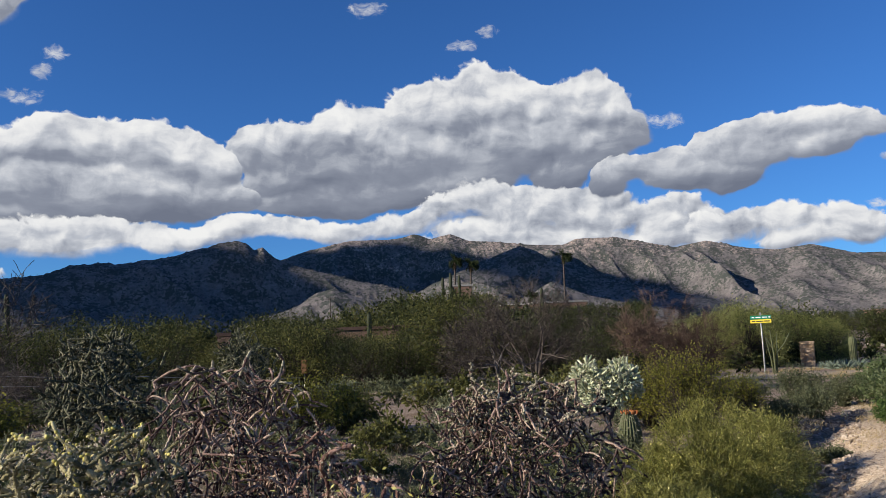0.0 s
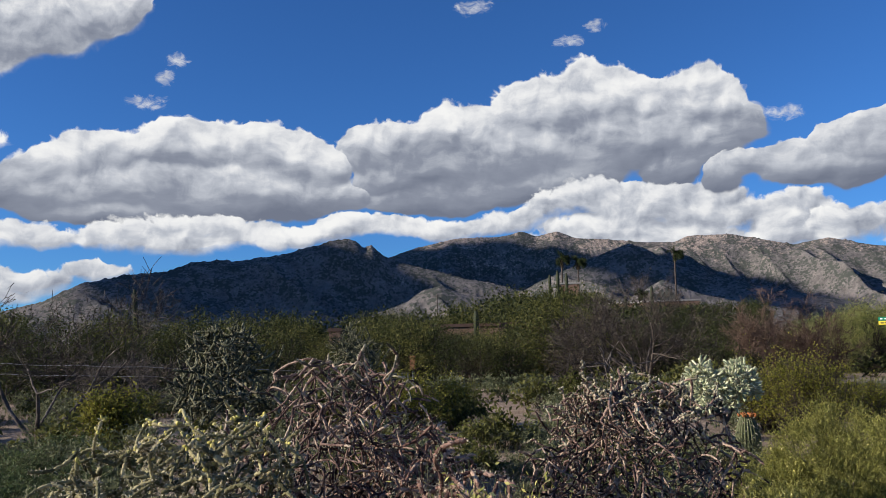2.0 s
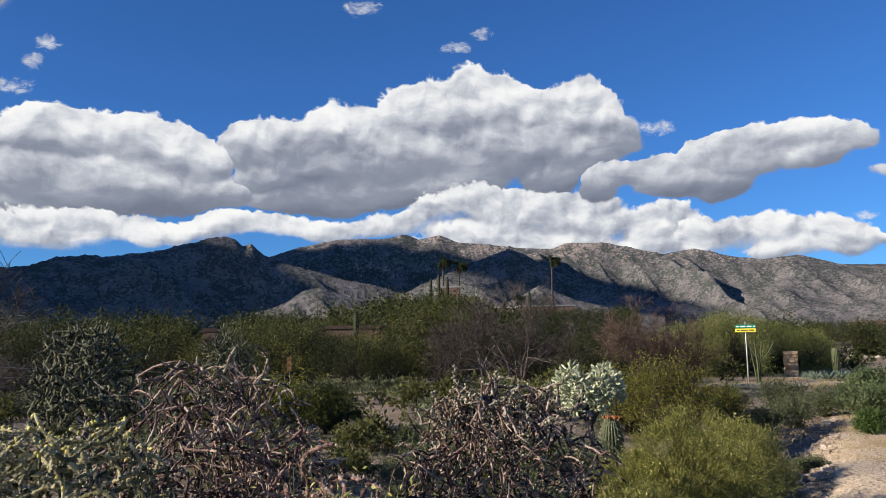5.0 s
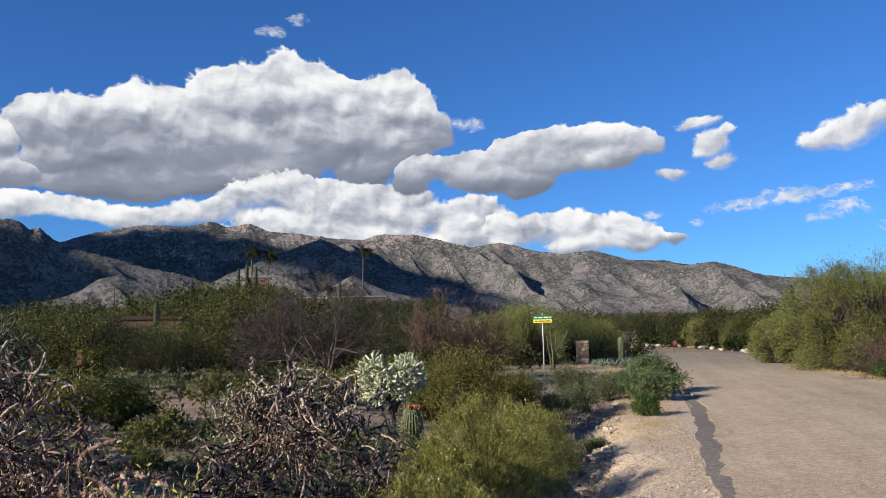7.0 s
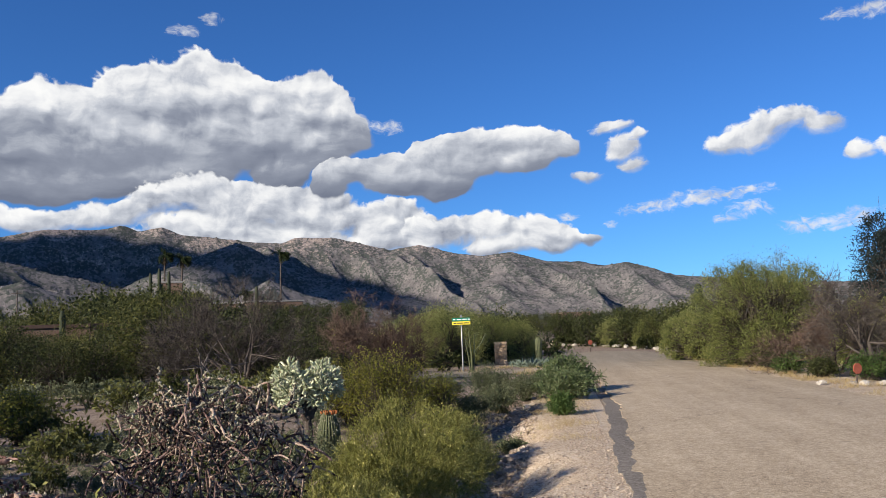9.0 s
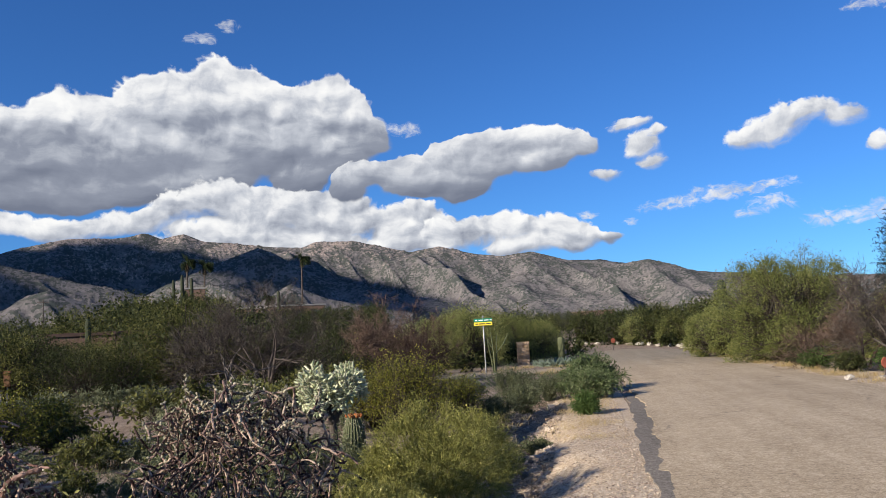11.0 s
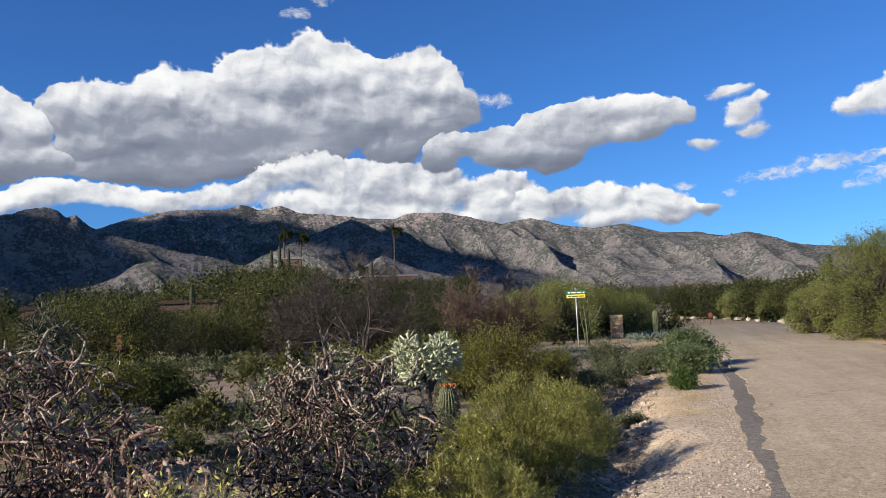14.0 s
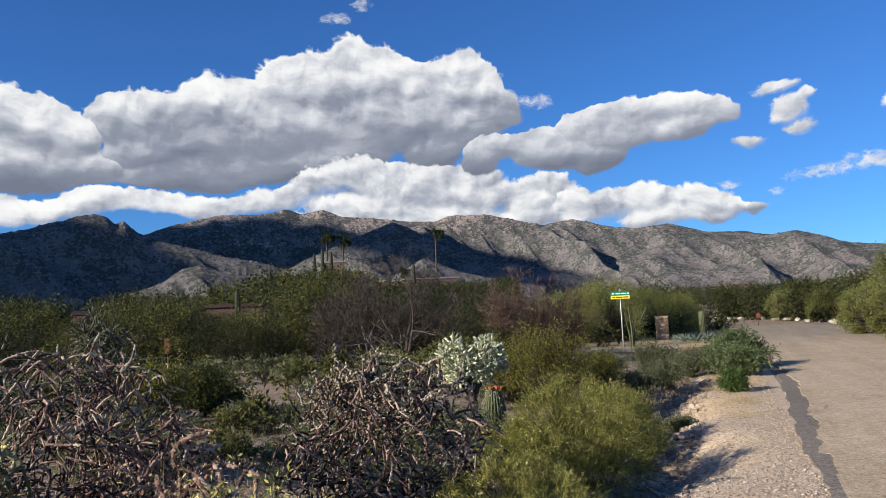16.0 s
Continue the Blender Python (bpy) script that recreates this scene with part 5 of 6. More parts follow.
shrub("leafy_shrub", 11.2, 21.0, 221, (1.2, 1.1, 0.95), 300, 9000, (0.11, 0.034), M_LEAF, M_SAGE, "leafy dark green shrub at the road's edge", "roadside bushes")
shrub("leafy_shrub", 10.1, 18.9, 222, (0.95, 0.85, 0.72), 240, 6500, (0.1, 0.03), M_LEAF, M_SAGE, "leafy dark green shrub at the road's edge", "roadside bushes")
shrub("bright_shrub", 8.1, 15.4, 223, (0.33, 0.32, 0.4), 200, 4200, (0.09, 0.02), M_FRESH, M_FRESH, "small bright green bush on the gravel", "roadside bushes")
for k, (a, d, w, h) in enumerate(((-21.6, 18.5, 0.6, 0.6), (-23.5, 20, 0.75, 0.7), (-25.4, 22, 0.8, 0.75), (-22.6, 24, 0.9, 0.8), (-19.8, 22.5, 0.6, 0.7), (-24.3, 15.2, 0.35, 0.3))):
    shrub("grey_shrub", *polar(a, d), 231 + k, (w, w, h), 150, 3200, (0.07, 0.022), M_SAGE, M_SAGE, "low grey-green desert shrub", "low shrubs")

# low shrubs of the open patch and the far side of the cacti
low = shrub("grey_shrub", *polar(0.4, 10.2), 241, (0.5, 0.5, 0.5), 24, 850, (0.058, 0.023), M_SAGE, M_SAGE, "low grey-green desert shrub", "low shrubs")
far_low = shrub("green_shrub", *polar(-19.5, 58), 243, (0.6, 0.6, 0.55), 10, 330, (0.13, 0.065), M_DARK, M_BARK, "low dark green desert shrub", "low shrubs")
low_green = shrub("green_shrub", *polar(4.2, 12.6), 242, (0.6, 0.6, 0.55), 22, 620, (0.09, 0.042), M_SCRUB, M_BARK, "low olive-green desert shrub", "low shrubs")

tender = shrub("green_shrub", *polar(36.5, 9.2), 244, (0.55, 0.55, 0.5), 60, 2200, (0.05, 0.012), M_LEAF, M_SAGE, "low fine-leaved green desert shrub", "low shrubs")


def clear(x, y, margin=0.0):
    """Whether a place is off the road, the side street and the shoulder."""
    s, a = road_coords(x, y)
    if s > 40:
        t = np.linspace(40, 92, 80)
        cx, cy = road_xy(t, t * 0 + ROAD_WIDTH / 2)
        if np.min(np.hypot(cx - x, cy - y)) < ROAD_WIDTH / 2 + margin:
            return False
    elif -3.0 - margin < a < ROAD_WIDTH + margin:
        return False
    return not (31.0 - margin < y - 0.28 * (x - 13) < 36.2 + margin and -30 < x < 22)


rng = np.random.default_rng(77)
for k in range(330):
    a, d = rng.uniform(-13, 44), 8.5 + 24 * rng.uniform(0, 1) ** 0.8
    x, y = polar(a, d)
    if clear(x, y, 0.4) and not (36 < a < 40 and d > 27) and not (2 < a < 8 and d > 16 and d < 24) and not (-3 < a < 4.5 and 9 < d < 13 and rng.uniform() < 0.6):
        if d < 13 and -5 < a < 9 and k % 2:
            continue
        again(low if rng.uniform() < (0.85 if d < 14 else 0.55) else low_green, x, y, rng.uniform(0, 360), rng.uniform(0.5, 1.3) * (0.75 if d < 13 else 1.0 + (d - 13) * 0.03))


# ---- trees of the middle distance ----
PALO = ("trunk", "crown")
# the mesquites' green is darkened in place of shade; the palo verdes' is lighter
shade_dark_trees, lit_trees, bare_trees = [], [], []
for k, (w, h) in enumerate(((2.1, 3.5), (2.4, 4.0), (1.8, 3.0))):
    shade_dark_trees.append(plant("mesquite", *polar(11 + 8 * k, 47 + 3 * k), tree_parts(20 + k, (w, w, h), 2900, 60, (0.16, 0.068), M_DARK, M_BARK, 0.08, bottom=0.04, sides=3, clump=0.2), PALO,
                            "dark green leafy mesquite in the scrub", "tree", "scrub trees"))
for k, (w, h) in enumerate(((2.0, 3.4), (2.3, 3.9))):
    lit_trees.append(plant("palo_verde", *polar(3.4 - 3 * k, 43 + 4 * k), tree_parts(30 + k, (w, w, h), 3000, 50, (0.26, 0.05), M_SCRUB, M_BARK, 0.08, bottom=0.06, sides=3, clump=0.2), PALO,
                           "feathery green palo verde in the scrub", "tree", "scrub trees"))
for k, (mat, words) in enumerate(((M_TWIG, "leafless grey mesquite with fine twigs"), (M_RED_TWIG, "leafless reddish-brown mesquite with dense fine twigs"))):
    bare_trees.append(plant("bare_mesquite", *polar((-6.0, -14.2)[k], (33, 31.5)[k]), bare_parts(40 + k, (4.0, 3.2)[k], 4, 3, mat, spread=0.5 + 0.1 * k), ("trunk", "twig"), words, "tree", "bare trees"))


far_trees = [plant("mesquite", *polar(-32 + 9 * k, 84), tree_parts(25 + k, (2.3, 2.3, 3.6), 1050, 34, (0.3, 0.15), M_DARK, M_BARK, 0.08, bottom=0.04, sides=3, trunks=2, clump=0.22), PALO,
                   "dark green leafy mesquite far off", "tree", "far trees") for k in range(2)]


def top_el(a):
    """How high above the horizon the scrub reaches, by azimuth."""
    return float(np.interp(a, [-48, -36, -33, -27, -21, -15, -10, -7, -3.5, -1, 3, 5.5, 8, 12, 20, 30, 36, 45], [2.4, 1.9, 1.6, 1.6, 1.9, 2.3, 2.6, 3.0, 3.6, 4.6, 4.6, 3.6, 3.0, 3.0, 3.1, 3.4, 3.3, 3.0]))


def scatter(kinds, count, az_range, d_range, low=0.7, margin=1.6, reach=None):
    for _ in range(count):
        a, d = rng.uniform(*az_range), rng.uniform(*d_range)
        x, y = polar(a, d)
        if not clear(x, y, margin) or (8.4 < a < 10.8 and d < 37) or (36 < a < 40 and 26 < d < 44):
            continue
        reach_here = top_el(a) if reach is None else reach
        if (0.8 < a < 8.2 and d < 66) or (13.4 < a < 16.2 and d < 58):      # the low houses show over the scrub here
            reach_here = min(reach_here, 1.6)
        ob = kinds[rng.integers(0, len(kinds))]
        want = 1.65 - float(ground_z(x, y)) + d * math.tan(radians(reach_here)) * rng.uniform(low, 1.0)
        tall = max(c.dimensions[2] for c in ob.children)
        again(ob, x, y, rng.uniform(0, 360), float(np.clip(1.15 * want / tall, 0.35, 2.2)))


scatter(shade_dark_trees + lit_trees, 64, (6, 46), (40, 60), 0.8)
scatter(shade_dark_trees + lit_trees[:1], 44, (6, 46), (24, 40), 0.35)
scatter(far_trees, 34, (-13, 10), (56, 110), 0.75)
scatter(far_trees, 40, (-37, -24.5), (76, 96), 0.9)
scatter(lit_trees, 14, (-37, -24), (74, 92), 0.7)
scatter(far_trees, 26, (-37, -25), (72, 84), 0.5)
scatter(far_trees, 16, (-25, -18), (56, 80), 0.8)
scatter(far_trees, 56, (-12, -2.6), (104, 140), 0.93, 1.6, 2.75)
scatter(far_trees, 20, (-3, 3.5), (100, 132), 0.9, 1.6, 4.1)
scatter(far_trees, 12, (-14, -9), (120, 160), 0.9, 1.6, 3.0)
scatter(far_trees, 20, (-33, -24), (110, 150), 0.92, 1.6, 1.6)
scatter(lit_trees, 10, (-2.5, 6), (36, 58), 0.75)
scatter(lit_trees, 8, (0.5, 7), (74, 96), 0.8)
scatter(lit_trees, 8, (-3.5, 0.5), (100, 135), 0.9, 1.6, 4.2)
scatter(lit_trees, 10, (-9, -2), (118, 140), 0.95, 1.6, 2.9)
scatter(lit_trees, 9, (-22.6, -18), (52, 64), 0.8)
scatter(lit_trees, 8, (-35, -24), (72, 100), 0.75)
scatter(lit_trees, 6, (8, 44), (30, 60), 0.6)
scatter(bare_trees[:1], 8, (-10, -2), (30, 38), 0.75)
scatter(bare_trees[1:], 10, (-18.3, -9.5), (28, 36), 0.8)
scatter(bare_trees[:1], 4, (18, 42), (24, 34), 0.4, 1.6, 0.9)
scatter(bare_trees[1:], 7, (2, 18), (24, 34), 0.3)
scatter(shade_dark_trees, 22, (-14, 8), (26, 40), 0.2)
scatter(far_trees, 16, (11, 19), (62, 80), 0.85)

green_tree = plant("palo_verde", *polar(-19.9, 46), tree_parts(34, (1.9, 1.9, 3.3), 9000, 90, (0.2, 0.03), M_GREEN, M_BARK, 0.07, bottom=0.03, sides=3, clump=0.18), PALO,
                   "bright green feathery palo verde by the side street", "tree", "scrub trees")
for a, d, el in ((-17.8, 45, 2.0), (-21.0, 49, 2.1), (-16.6, 47, 1.9), (-22.8, 52, 1.8), (-24.6, 54, 1.4), (-19.2, 50, 2.3)):
    x, y = polar(a, d)
    again(green_tree, x, y, rng.uniform(0, 360), 1.1 * (1.65 + d * math.tan(radians(el))) / max(k.dimensions[2] for k in green_tree.children))
for a, d, el in ((-35.5, 72, 1.3), (-33.6, 76, 1.1), (-31.2, 80, 1.2), (-28.8, 80, 1.0), (-26.6, 78, 1.3), (-25.2, 70, 1.1)):
    x, y = polar(a, d)
    if clear(x, y, 1.2):
        again(green_tree, x, y, rng.uniform(0, 360), (1.65 + d * math.tan(radians(el))) / max(k.dimensions[2] for k in green_tree.children))
scatter(shade_dark_trees, 16, (-17, -6.5), (38, 58), 0.45)
scatter(lit_trees, 5, (1.6, 7.4), (46, 58), 0.9, 1.6, 1.4)
scatter(shade_dark_trees, 8, (-1, 9), (40, 56), 0.85, 1.6, 1.3)
for _ in range(230):
    a, d = rng.uniform(-38, -17), rng.uniform(36, 90)
    x, y = polar(a, d)
    if clear(x, y, 1.0) and not (-25 < a < -20 and d < 47):
        again(far_low, x, y, rng.uniform(0, 360), rng.uniform(1.0, 2.4))
for _ in range(60):
    a, d = rng.uniform(28, 44), rng.uniform(6.5, 13)
    x, y = polar(a, d)
    again(low if rng.uniform() < 0.6 else tender, x, y, rng.uniform(0, 360), rng.uniform(0.5, 1.0))
for _ in range(75):
    a, d = rng.uniform(-9, 14), rng.uniform(8.8, 14)
    x, y = polar(a, d)
    again(low if rng.uniform() < 0.8 else low_green, x, y, rng.uniform(0, 360), rng.uniform(0.35, 0.75))

for _ in range(14):
    x, y = polar(rng.uniform(-10, 0), rng.uniform(7.6, 8.8))
    again(low, x, y, rng.uniform(0, 360), rng.uniform(0.45, 0.8))
x, y = polar(-12.2, 11.0)
again(low, x, y, 40, 0.8)

M_PALE_TWIG = surface("pale_grey_twigs", [(0.3, (0.035, 0.029, 0.026)), (0.55, (0.09, 0.077, 0.068)), (0.75, (0.24, 0.21, 0.185))], 3.0, 0.95, 0.3, 8, random_amount=0.3)
pale_tree = plant("bare_mesquite", *polar(33.2, 17.0), bare_parts(52, 3.0, 5, 3, M_PALE_TWIG, 0.05, 3, 0.62, 0.1, 600), ("trunk", "twig"), "leafless mesquite with pale crooked branches", "tree", "bare trees")
for a, d, tall in ((29.8, 21.0, 1.9), (-3.8, 27.0, 3.1)):
    x, y = polar(a, d)
    again(pale_tree, x, y, a * 40, tall / 3.0)
pale_tree.rotation_euler.z = radians(140)

# the right-hand side of the road
plant("palo_verde", 24.6, 28.4, tree_parts(1, (3.1, 2.8, 4.3), 62000, 420, (0.12, 0.028), M_GREEN, M_BARK, 0.1, bottom=0.03, clump=0.11), PALO, "large feathery green palo verde beside the road", "tree", "roadside trees")
plant("palo_verde", 27.4, 36.5, tree_parts(2, (2.2, 2.0, 2.5), 24000, 240, (0.13, 0.032), M_GREEN, M_BARK, 0.1, bottom=0.03, clump=0.11), PALO, "bushy green palo verde beside the road", "tree", "roadside trees")
plant("palo_verde", 27.6, 25.6, tree_parts(3, (2.0, 2.0, 2.5), 22000, 240, (0.13, 0.032), M_GREEN, M_BARK, 0.1, bottom=0.03, clump=0.11), PALO, "bushy green palo verde beside the road", "tree", "roadside trees")
plant("bare_mesquite", 20.6, 18.9, bare_parts(50, 3.1, 5, 3, M_TWIG, 0.1, 4, 0.6, 0.02), ("trunk", "twig"), "spreading leafless grey mesquite beside the road", "tree", "roadside trees")
plant("bare_mesquite", 21.5, 21.5, bare_parts(51, 2.4, 5, 3, M_RED_TWIG, 0.07, 4, 0.6, 0.05), ("trunk", "twig"), "low leafless brownish mesquite beside the road", "tree", "roadside trees")
plant("dark_conifer", 38.5, 34.5, tree_parts(60, (1.7, 1.7, 7.2), 15000, 90, (0.26, 0.05), M_PINE, M_BARK, 0.16, bottom=0.25, trunks=1, clump=0.09), PALO, "tall blue-black evergreen tree", "tree", "roadside trees")
for k, (s, a, w, h, mat, words) in enumerate(((13, 6.6, 0.6, 0.6, M_FRESH, "round green bush at the road's edge"), (10.6, 7.0, 0.55, 0.6, M_DARK, "dark green bush at the road's edge"), (8.8, 7.6, 0.7, 0.75, M_FRESH, "leafy green bush under the trees"),
                                              (16, 6.9, 0.7, 0.7, M_DARK, "dark green bush at the road's edge"), (19, 6.8, 0.8, 0.8, M_GREEN, "green bush at the road's edge"), (22.5, 6.9, 0.8, 0.8, M_DARK, "dark green bush at the road's edge"), (26.5, 6.9, 0.9, 0.9, M_GREEN, "green bush at the road's edge"), (30, 7, 0.9, 0.9, M_SAGE, "grey-green bush at the road's edge"))):
    x, y = road_xy(s, a)
    shrub("roadside_bush", float(x), float(y), 260 + k, (w, w, h), 160, 3400, (0.09, 0.035), mat, M_BARK, words, "roadside bushes")


# ---- tall cacti and palms ----
def ribbed_column(points, radii, ribs=14, rings=14):
    """A ribbed stem along a bent line with a rounded top."""
    pts = np.array(points, float)
    t = np.linspace(0, 1, rings)
    seg = np.linspace(0, 1, len(pts))
    c = np.stack([np.interp(t, seg, pts[:, k]) for k in range(3)], 1)
    r = np.interp(t, np.linspace(0, 1, len(radii)), radii) * np.sqrt(np.clip((1.02 - t) / 0.07, 0.02, 1))
    d = np.gradient(c, axis=0)
    _, u, v = frames_of(d)
    for k in range(1, rings):
        if np.dot(u[k], u[k - 1]) < 0:
            u[k], v[k] = -u[k], -v[k]
    ang = np.linspace(0, 2 * np.pi, ribs * 4, endpoint=False)
    rad = r[:, None] * (1 + 0.07 * np.cos(ang * ribs))[None]
    vert = c[:, None] + rad[..., None] * (np.cos(ang)[None, :, None] * u[:, None] + np.sin(ang)[None, :, None] * v[:, None])
    i = np.arange(rings * len(ang)).reshape(rings, -1)
    j = np.roll(i, -1, 1)
    return vert.reshape(-1, 3), np.stack([i[:-1], j[:-1], j[1:], i[1:]], -1).reshape(-1, 4)


def saguaro(x, y, height, radius, arms, label, mat=M_CACTUS_DARK, lean=0.0):
    ob = thing("saguaro", x, y, label, "cactus", "saguaros")
    part("stem", quads_mesh("stem", *ribbed_column([(0, 0, -0.2), (lean * 0.5, 0, height * 0.5), (lean, 0, height)], [radius * 0.85, radius, radius * 0.9]), mat), ob)
    for turn, z, out, rise in arms:
        c, s = math.cos(turn), math.sin(turn)
        pts = [(0, 0, z), (c * out * 0.7, s * out * 0.7, z + 0.05), (c * out, s * out, z + 0.4), (c * out, s * out, z + rise)]
        part("arm", quads_mesh("arm", *ribbed_column(pts, [radius * 0.6, radius * 0.75, radius * 0.75]), mat), ob)


def az_tree_height(a, d, el):
    x, y = polar(a, d)
    return x, y, 1.65 + d * math.tan(radians(el)) - float(ground_z(x, y))


x, y, h = az_tree_height(27.5, 88, 4.5)
saguaro(x, y, h, 0.24, [], "tall single-stemmed saguaro above the scrub", lean=-0.5)
x, y, h = az_tree_height(36.9, 80, 4.75)
saguaro(x, y, h, 0.2, [], "tall single-stemmed saguaro above the scrub")
x, y, h = az_tree_height(36.45, 83, 4.75)
saguaro(x, y, h, 0.2, [], "tall single-stemmed saguaro above the scrub")
x, y, h = az_tree_height(38.1, 80, 4.15)
saguaro(x, y, h, 0.25, [], "short single-stemmed saguaro above the scrub")
for a, d, el, r in ((-0.15, 120, 5.0, 0.22), (-0.7, 118, 5.3, 0.24), (-1.3, 122, 5.1, 0.22), (-6.95, 140, 4.0, 0.26), (-5.2, 140, 3.4, 0.24), (5.05, 62, 2.7, 0.2), (-36.9, 60, 2.9, 0.3)):
    x, y, h = az_tree_height(a, d, el)
    saguaro(x, y, h, r, [(1.0, h * 0.6, 0.6, 1.4)] if d == 118 else [], "slender dark saguaro on the rise")
x, y, h = az_tree_height(-26.15, 50, -0.2)
saguaro(x, y, h, 0.2, [], "young pale green saguaro by the road", M_CACTUS)


def sapling(x, y):
    """A young palo verde with a few smooth pale forked limbs and hardly a leaf."""
    ob = thing("palo_verde_sapling", x, y, "young palo verde with smooth pale green forked limbs", "tree")
    for k, (px, py, lean, h, r) in enumerate(((0, 0, -0.12, 1.9, 0.05), (0.12, 0.05, 0.05, 1.75, 0.045), (-0.08, 0.1, -0.2, 1.5, 0.04))):
        mid = (px + lean * 0.3, py, h * 0.5)
        part("limb", quads_mesh("limb", *tubes([(px * 0.4, py, -0.1, *mid, r, r * 0.8), (*mid, px + lean, py, h, r * 0.8, r * 0.4)], 6), M_CACTUS), ob)
    for p, q in (((0.1, 0, 0.9), (0.5, 0, 1.35)), ((0.5, 0, 1.35), (0.72, 0, 1.75)), ((-0.05, 0, 1.1), (-0.3, 0.1, 1.6))):
        part("limb", quads_mesh("limb", *tubes([(*p, *q, 0.032, 0.022)], 6), M_CACTUS), ob)


sapling(*polar(-21.6, 38.6))


def palm(a, d, top, seed, label, crown_r=1.5):
    x, y = polar(a, d)
    ob = thing("palm_tree", x, y, label, "palm tree", "palms")
    rng = np.random.default_rng(seed)
    h = 1.65 + d * math.tan(radians(top)) - float(ground_z(x, y)) - 0.6
    rings = [(k / 16, 1 + 0.08 * (k % 2)) for k in range(17)]
    part("trunk", quads_mesh("trunk", *tubes([(0, 0, -0.3, 0.25, 0, h, 0.2, 0.13)], 8, rings), M_BARK), ob)
    segs, leaf_p, leaf_w = [], [], []
    for k in range(30):
        ang, lift = rng.uniform(0, 6.28), rng.uniform(-0.9, 1.1)
        way = np.array([math.cos(ang) + 0.55, math.sin(ang), lift])   # the wind bends the fronds one way
        way /= np.linalg.norm(way)
        p = np.array([0.25, 0, h])
        for s in range(4):
            q = p + way * crown_r * 0.27
            segs.append((*p, *q, 0.02, 0.015))
            for f in range(16):
                leaf_p.append(p + (q - p) * rng.uniform(0, 1))
                leaf_w.append(way * 0.7 + rng.normal(0, 0.55, 3) + [0.15, 0, -0.15 - 0.12 * s])
            p = q
            way = way + [0.12, 0, -0.28]
            way /= np.linalg.norm(way)
    part("frond_stem", quads_mesh("frond_stem", *tubes(segs, 3), M_PALM), ob)
    tagged(part("frond", quads_mesh("frond", *blades(np.array(leaf_p), np.array(leaf_w), 0.5, 0.09, seed, 0.25), M_PALM, False), ob), kind="stuff")
    p = np.stack([0.22 + rng.normal(0, 0.13, 300), rng.normal(0, 0.13, 300), h - rng.uniform(0.1, 1.5, 300)], 1)
    tagged(part("skirt", quads_mesh("skirt", *blades(p, rng.normal(0, 0.3, p.shape) + [0, 0, -1], 0.5, 0.08, seed, 0), M_SKIRT, False), ob, "dry brown hanging fronds"), kind="stuff")


palm(-8.5, 168, 6.35, 71, "tall slim fan palm bent by the wind", 1.6)
palm(-0.95, 150, 6.4, 72, "slim fan palm bent by the wind", 1.35)
palm(-2.05, 150, 6.15, 73, "slim fan palm bent by the wind", 1.35)
palm(-6.15, 150, 3.75, 74, "short fan palm on the rise", 1.0)


# ---- houses ----
def house(name, a, d, turn, size, roof_top, wall_mat, label, windows=3, roof_mat=None, over=0.5):
    x, y = polar(a, d)
    g = min(float(ground_z(x + dx, y)) for dx in (-size[0] / 2, 0, size[0] / 2)) - 0.2
    ob = thing(name, x, y, label, "house", "houses", z=g, turn=turn)
    h = roof_top - g
    t = 0.3
    for nm, sz, at in (("wall", (size[0], t, h - 0.3), (0, -size[1] / 2, (h - 0.3) / 2)), ("wall", (size[0], t, h - 0.3), (0, size[1] / 2, (h - 0.3) / 2)),
                       ("wall", (t, size[1] - t - 0.01, h - 0.3), (-size[0] / 2 + t / 2, 0, (h - 0.3) / 2)), ("wall", (t, size[1] - t - 0.01, h - 0.3), (size[0] / 2 - t / 2, 0, (h - 0.3) / 2))):
        part(nm, bm_mesh(nm, box_bm(sz, at, 0.03), wall_mat), ob)
    part("roof", bm_mesh("roof", box_bm((size[0] + over, size[1] + over, 0.28), (0, 0, h - 0.14), 0.04), roof_mat or M_ROOF_EDGE), ob, "flat roof with a pale edge")
    for k in range(windows):
        wx = (k + 0.5) / windows * size[0] - size[0] / 2
        win = part("window", bm_mesh("window", box_bm((1.3, 0.08, 1.1), (wx, -size[1] / 2 - 0.19, h * 0.55), 0.01), M_ROOF_EDGE), ob)
        part("pane", bm_mesh("pane", box_bm((1.12, 0.03, 0.92), (wx, -size[1] / 2 - 0.24, h * 0.55), 0.0), M_PANE), win)
    return ob


house("house", -7.9, 150, 4, (9.5, 7, 0), 1.65 + 150 * math.tan(radians(2.95)), M_ADOBE, "low flat-roofed house with a pale roof edge on the rise", 3)
house("house", -3.6, 152, -3, (11, 7, 0), 1.65 + 150 * math.tan(radians(2.95)), M_ADOBE, "low flat-roofed house with a pale roof edge on the rise", 3)
house("house", -1.5, 140, 0, (3.0, 3.2, 0), 1.65 + 140 * math.tan(radians(4.4)), M_ADOBE, "small upper storey with a pale flat roof on the rise", 1)
house("house", 4.6, 66, 3, (8.5, 6, 0), 1.65 + 66 * math.tan(radians(1.75)), M_ADOBE, "low brown adobe house among the scrub", 3, M_TILE)
house("house", 14.6, 58, 8, (0.8, 3, 0), 1.65 + 58 * math.tan(radians(1.7)), M_ADOBE, "narrow brown adobe building among the scrub", 1, M_TILE, 0.2)
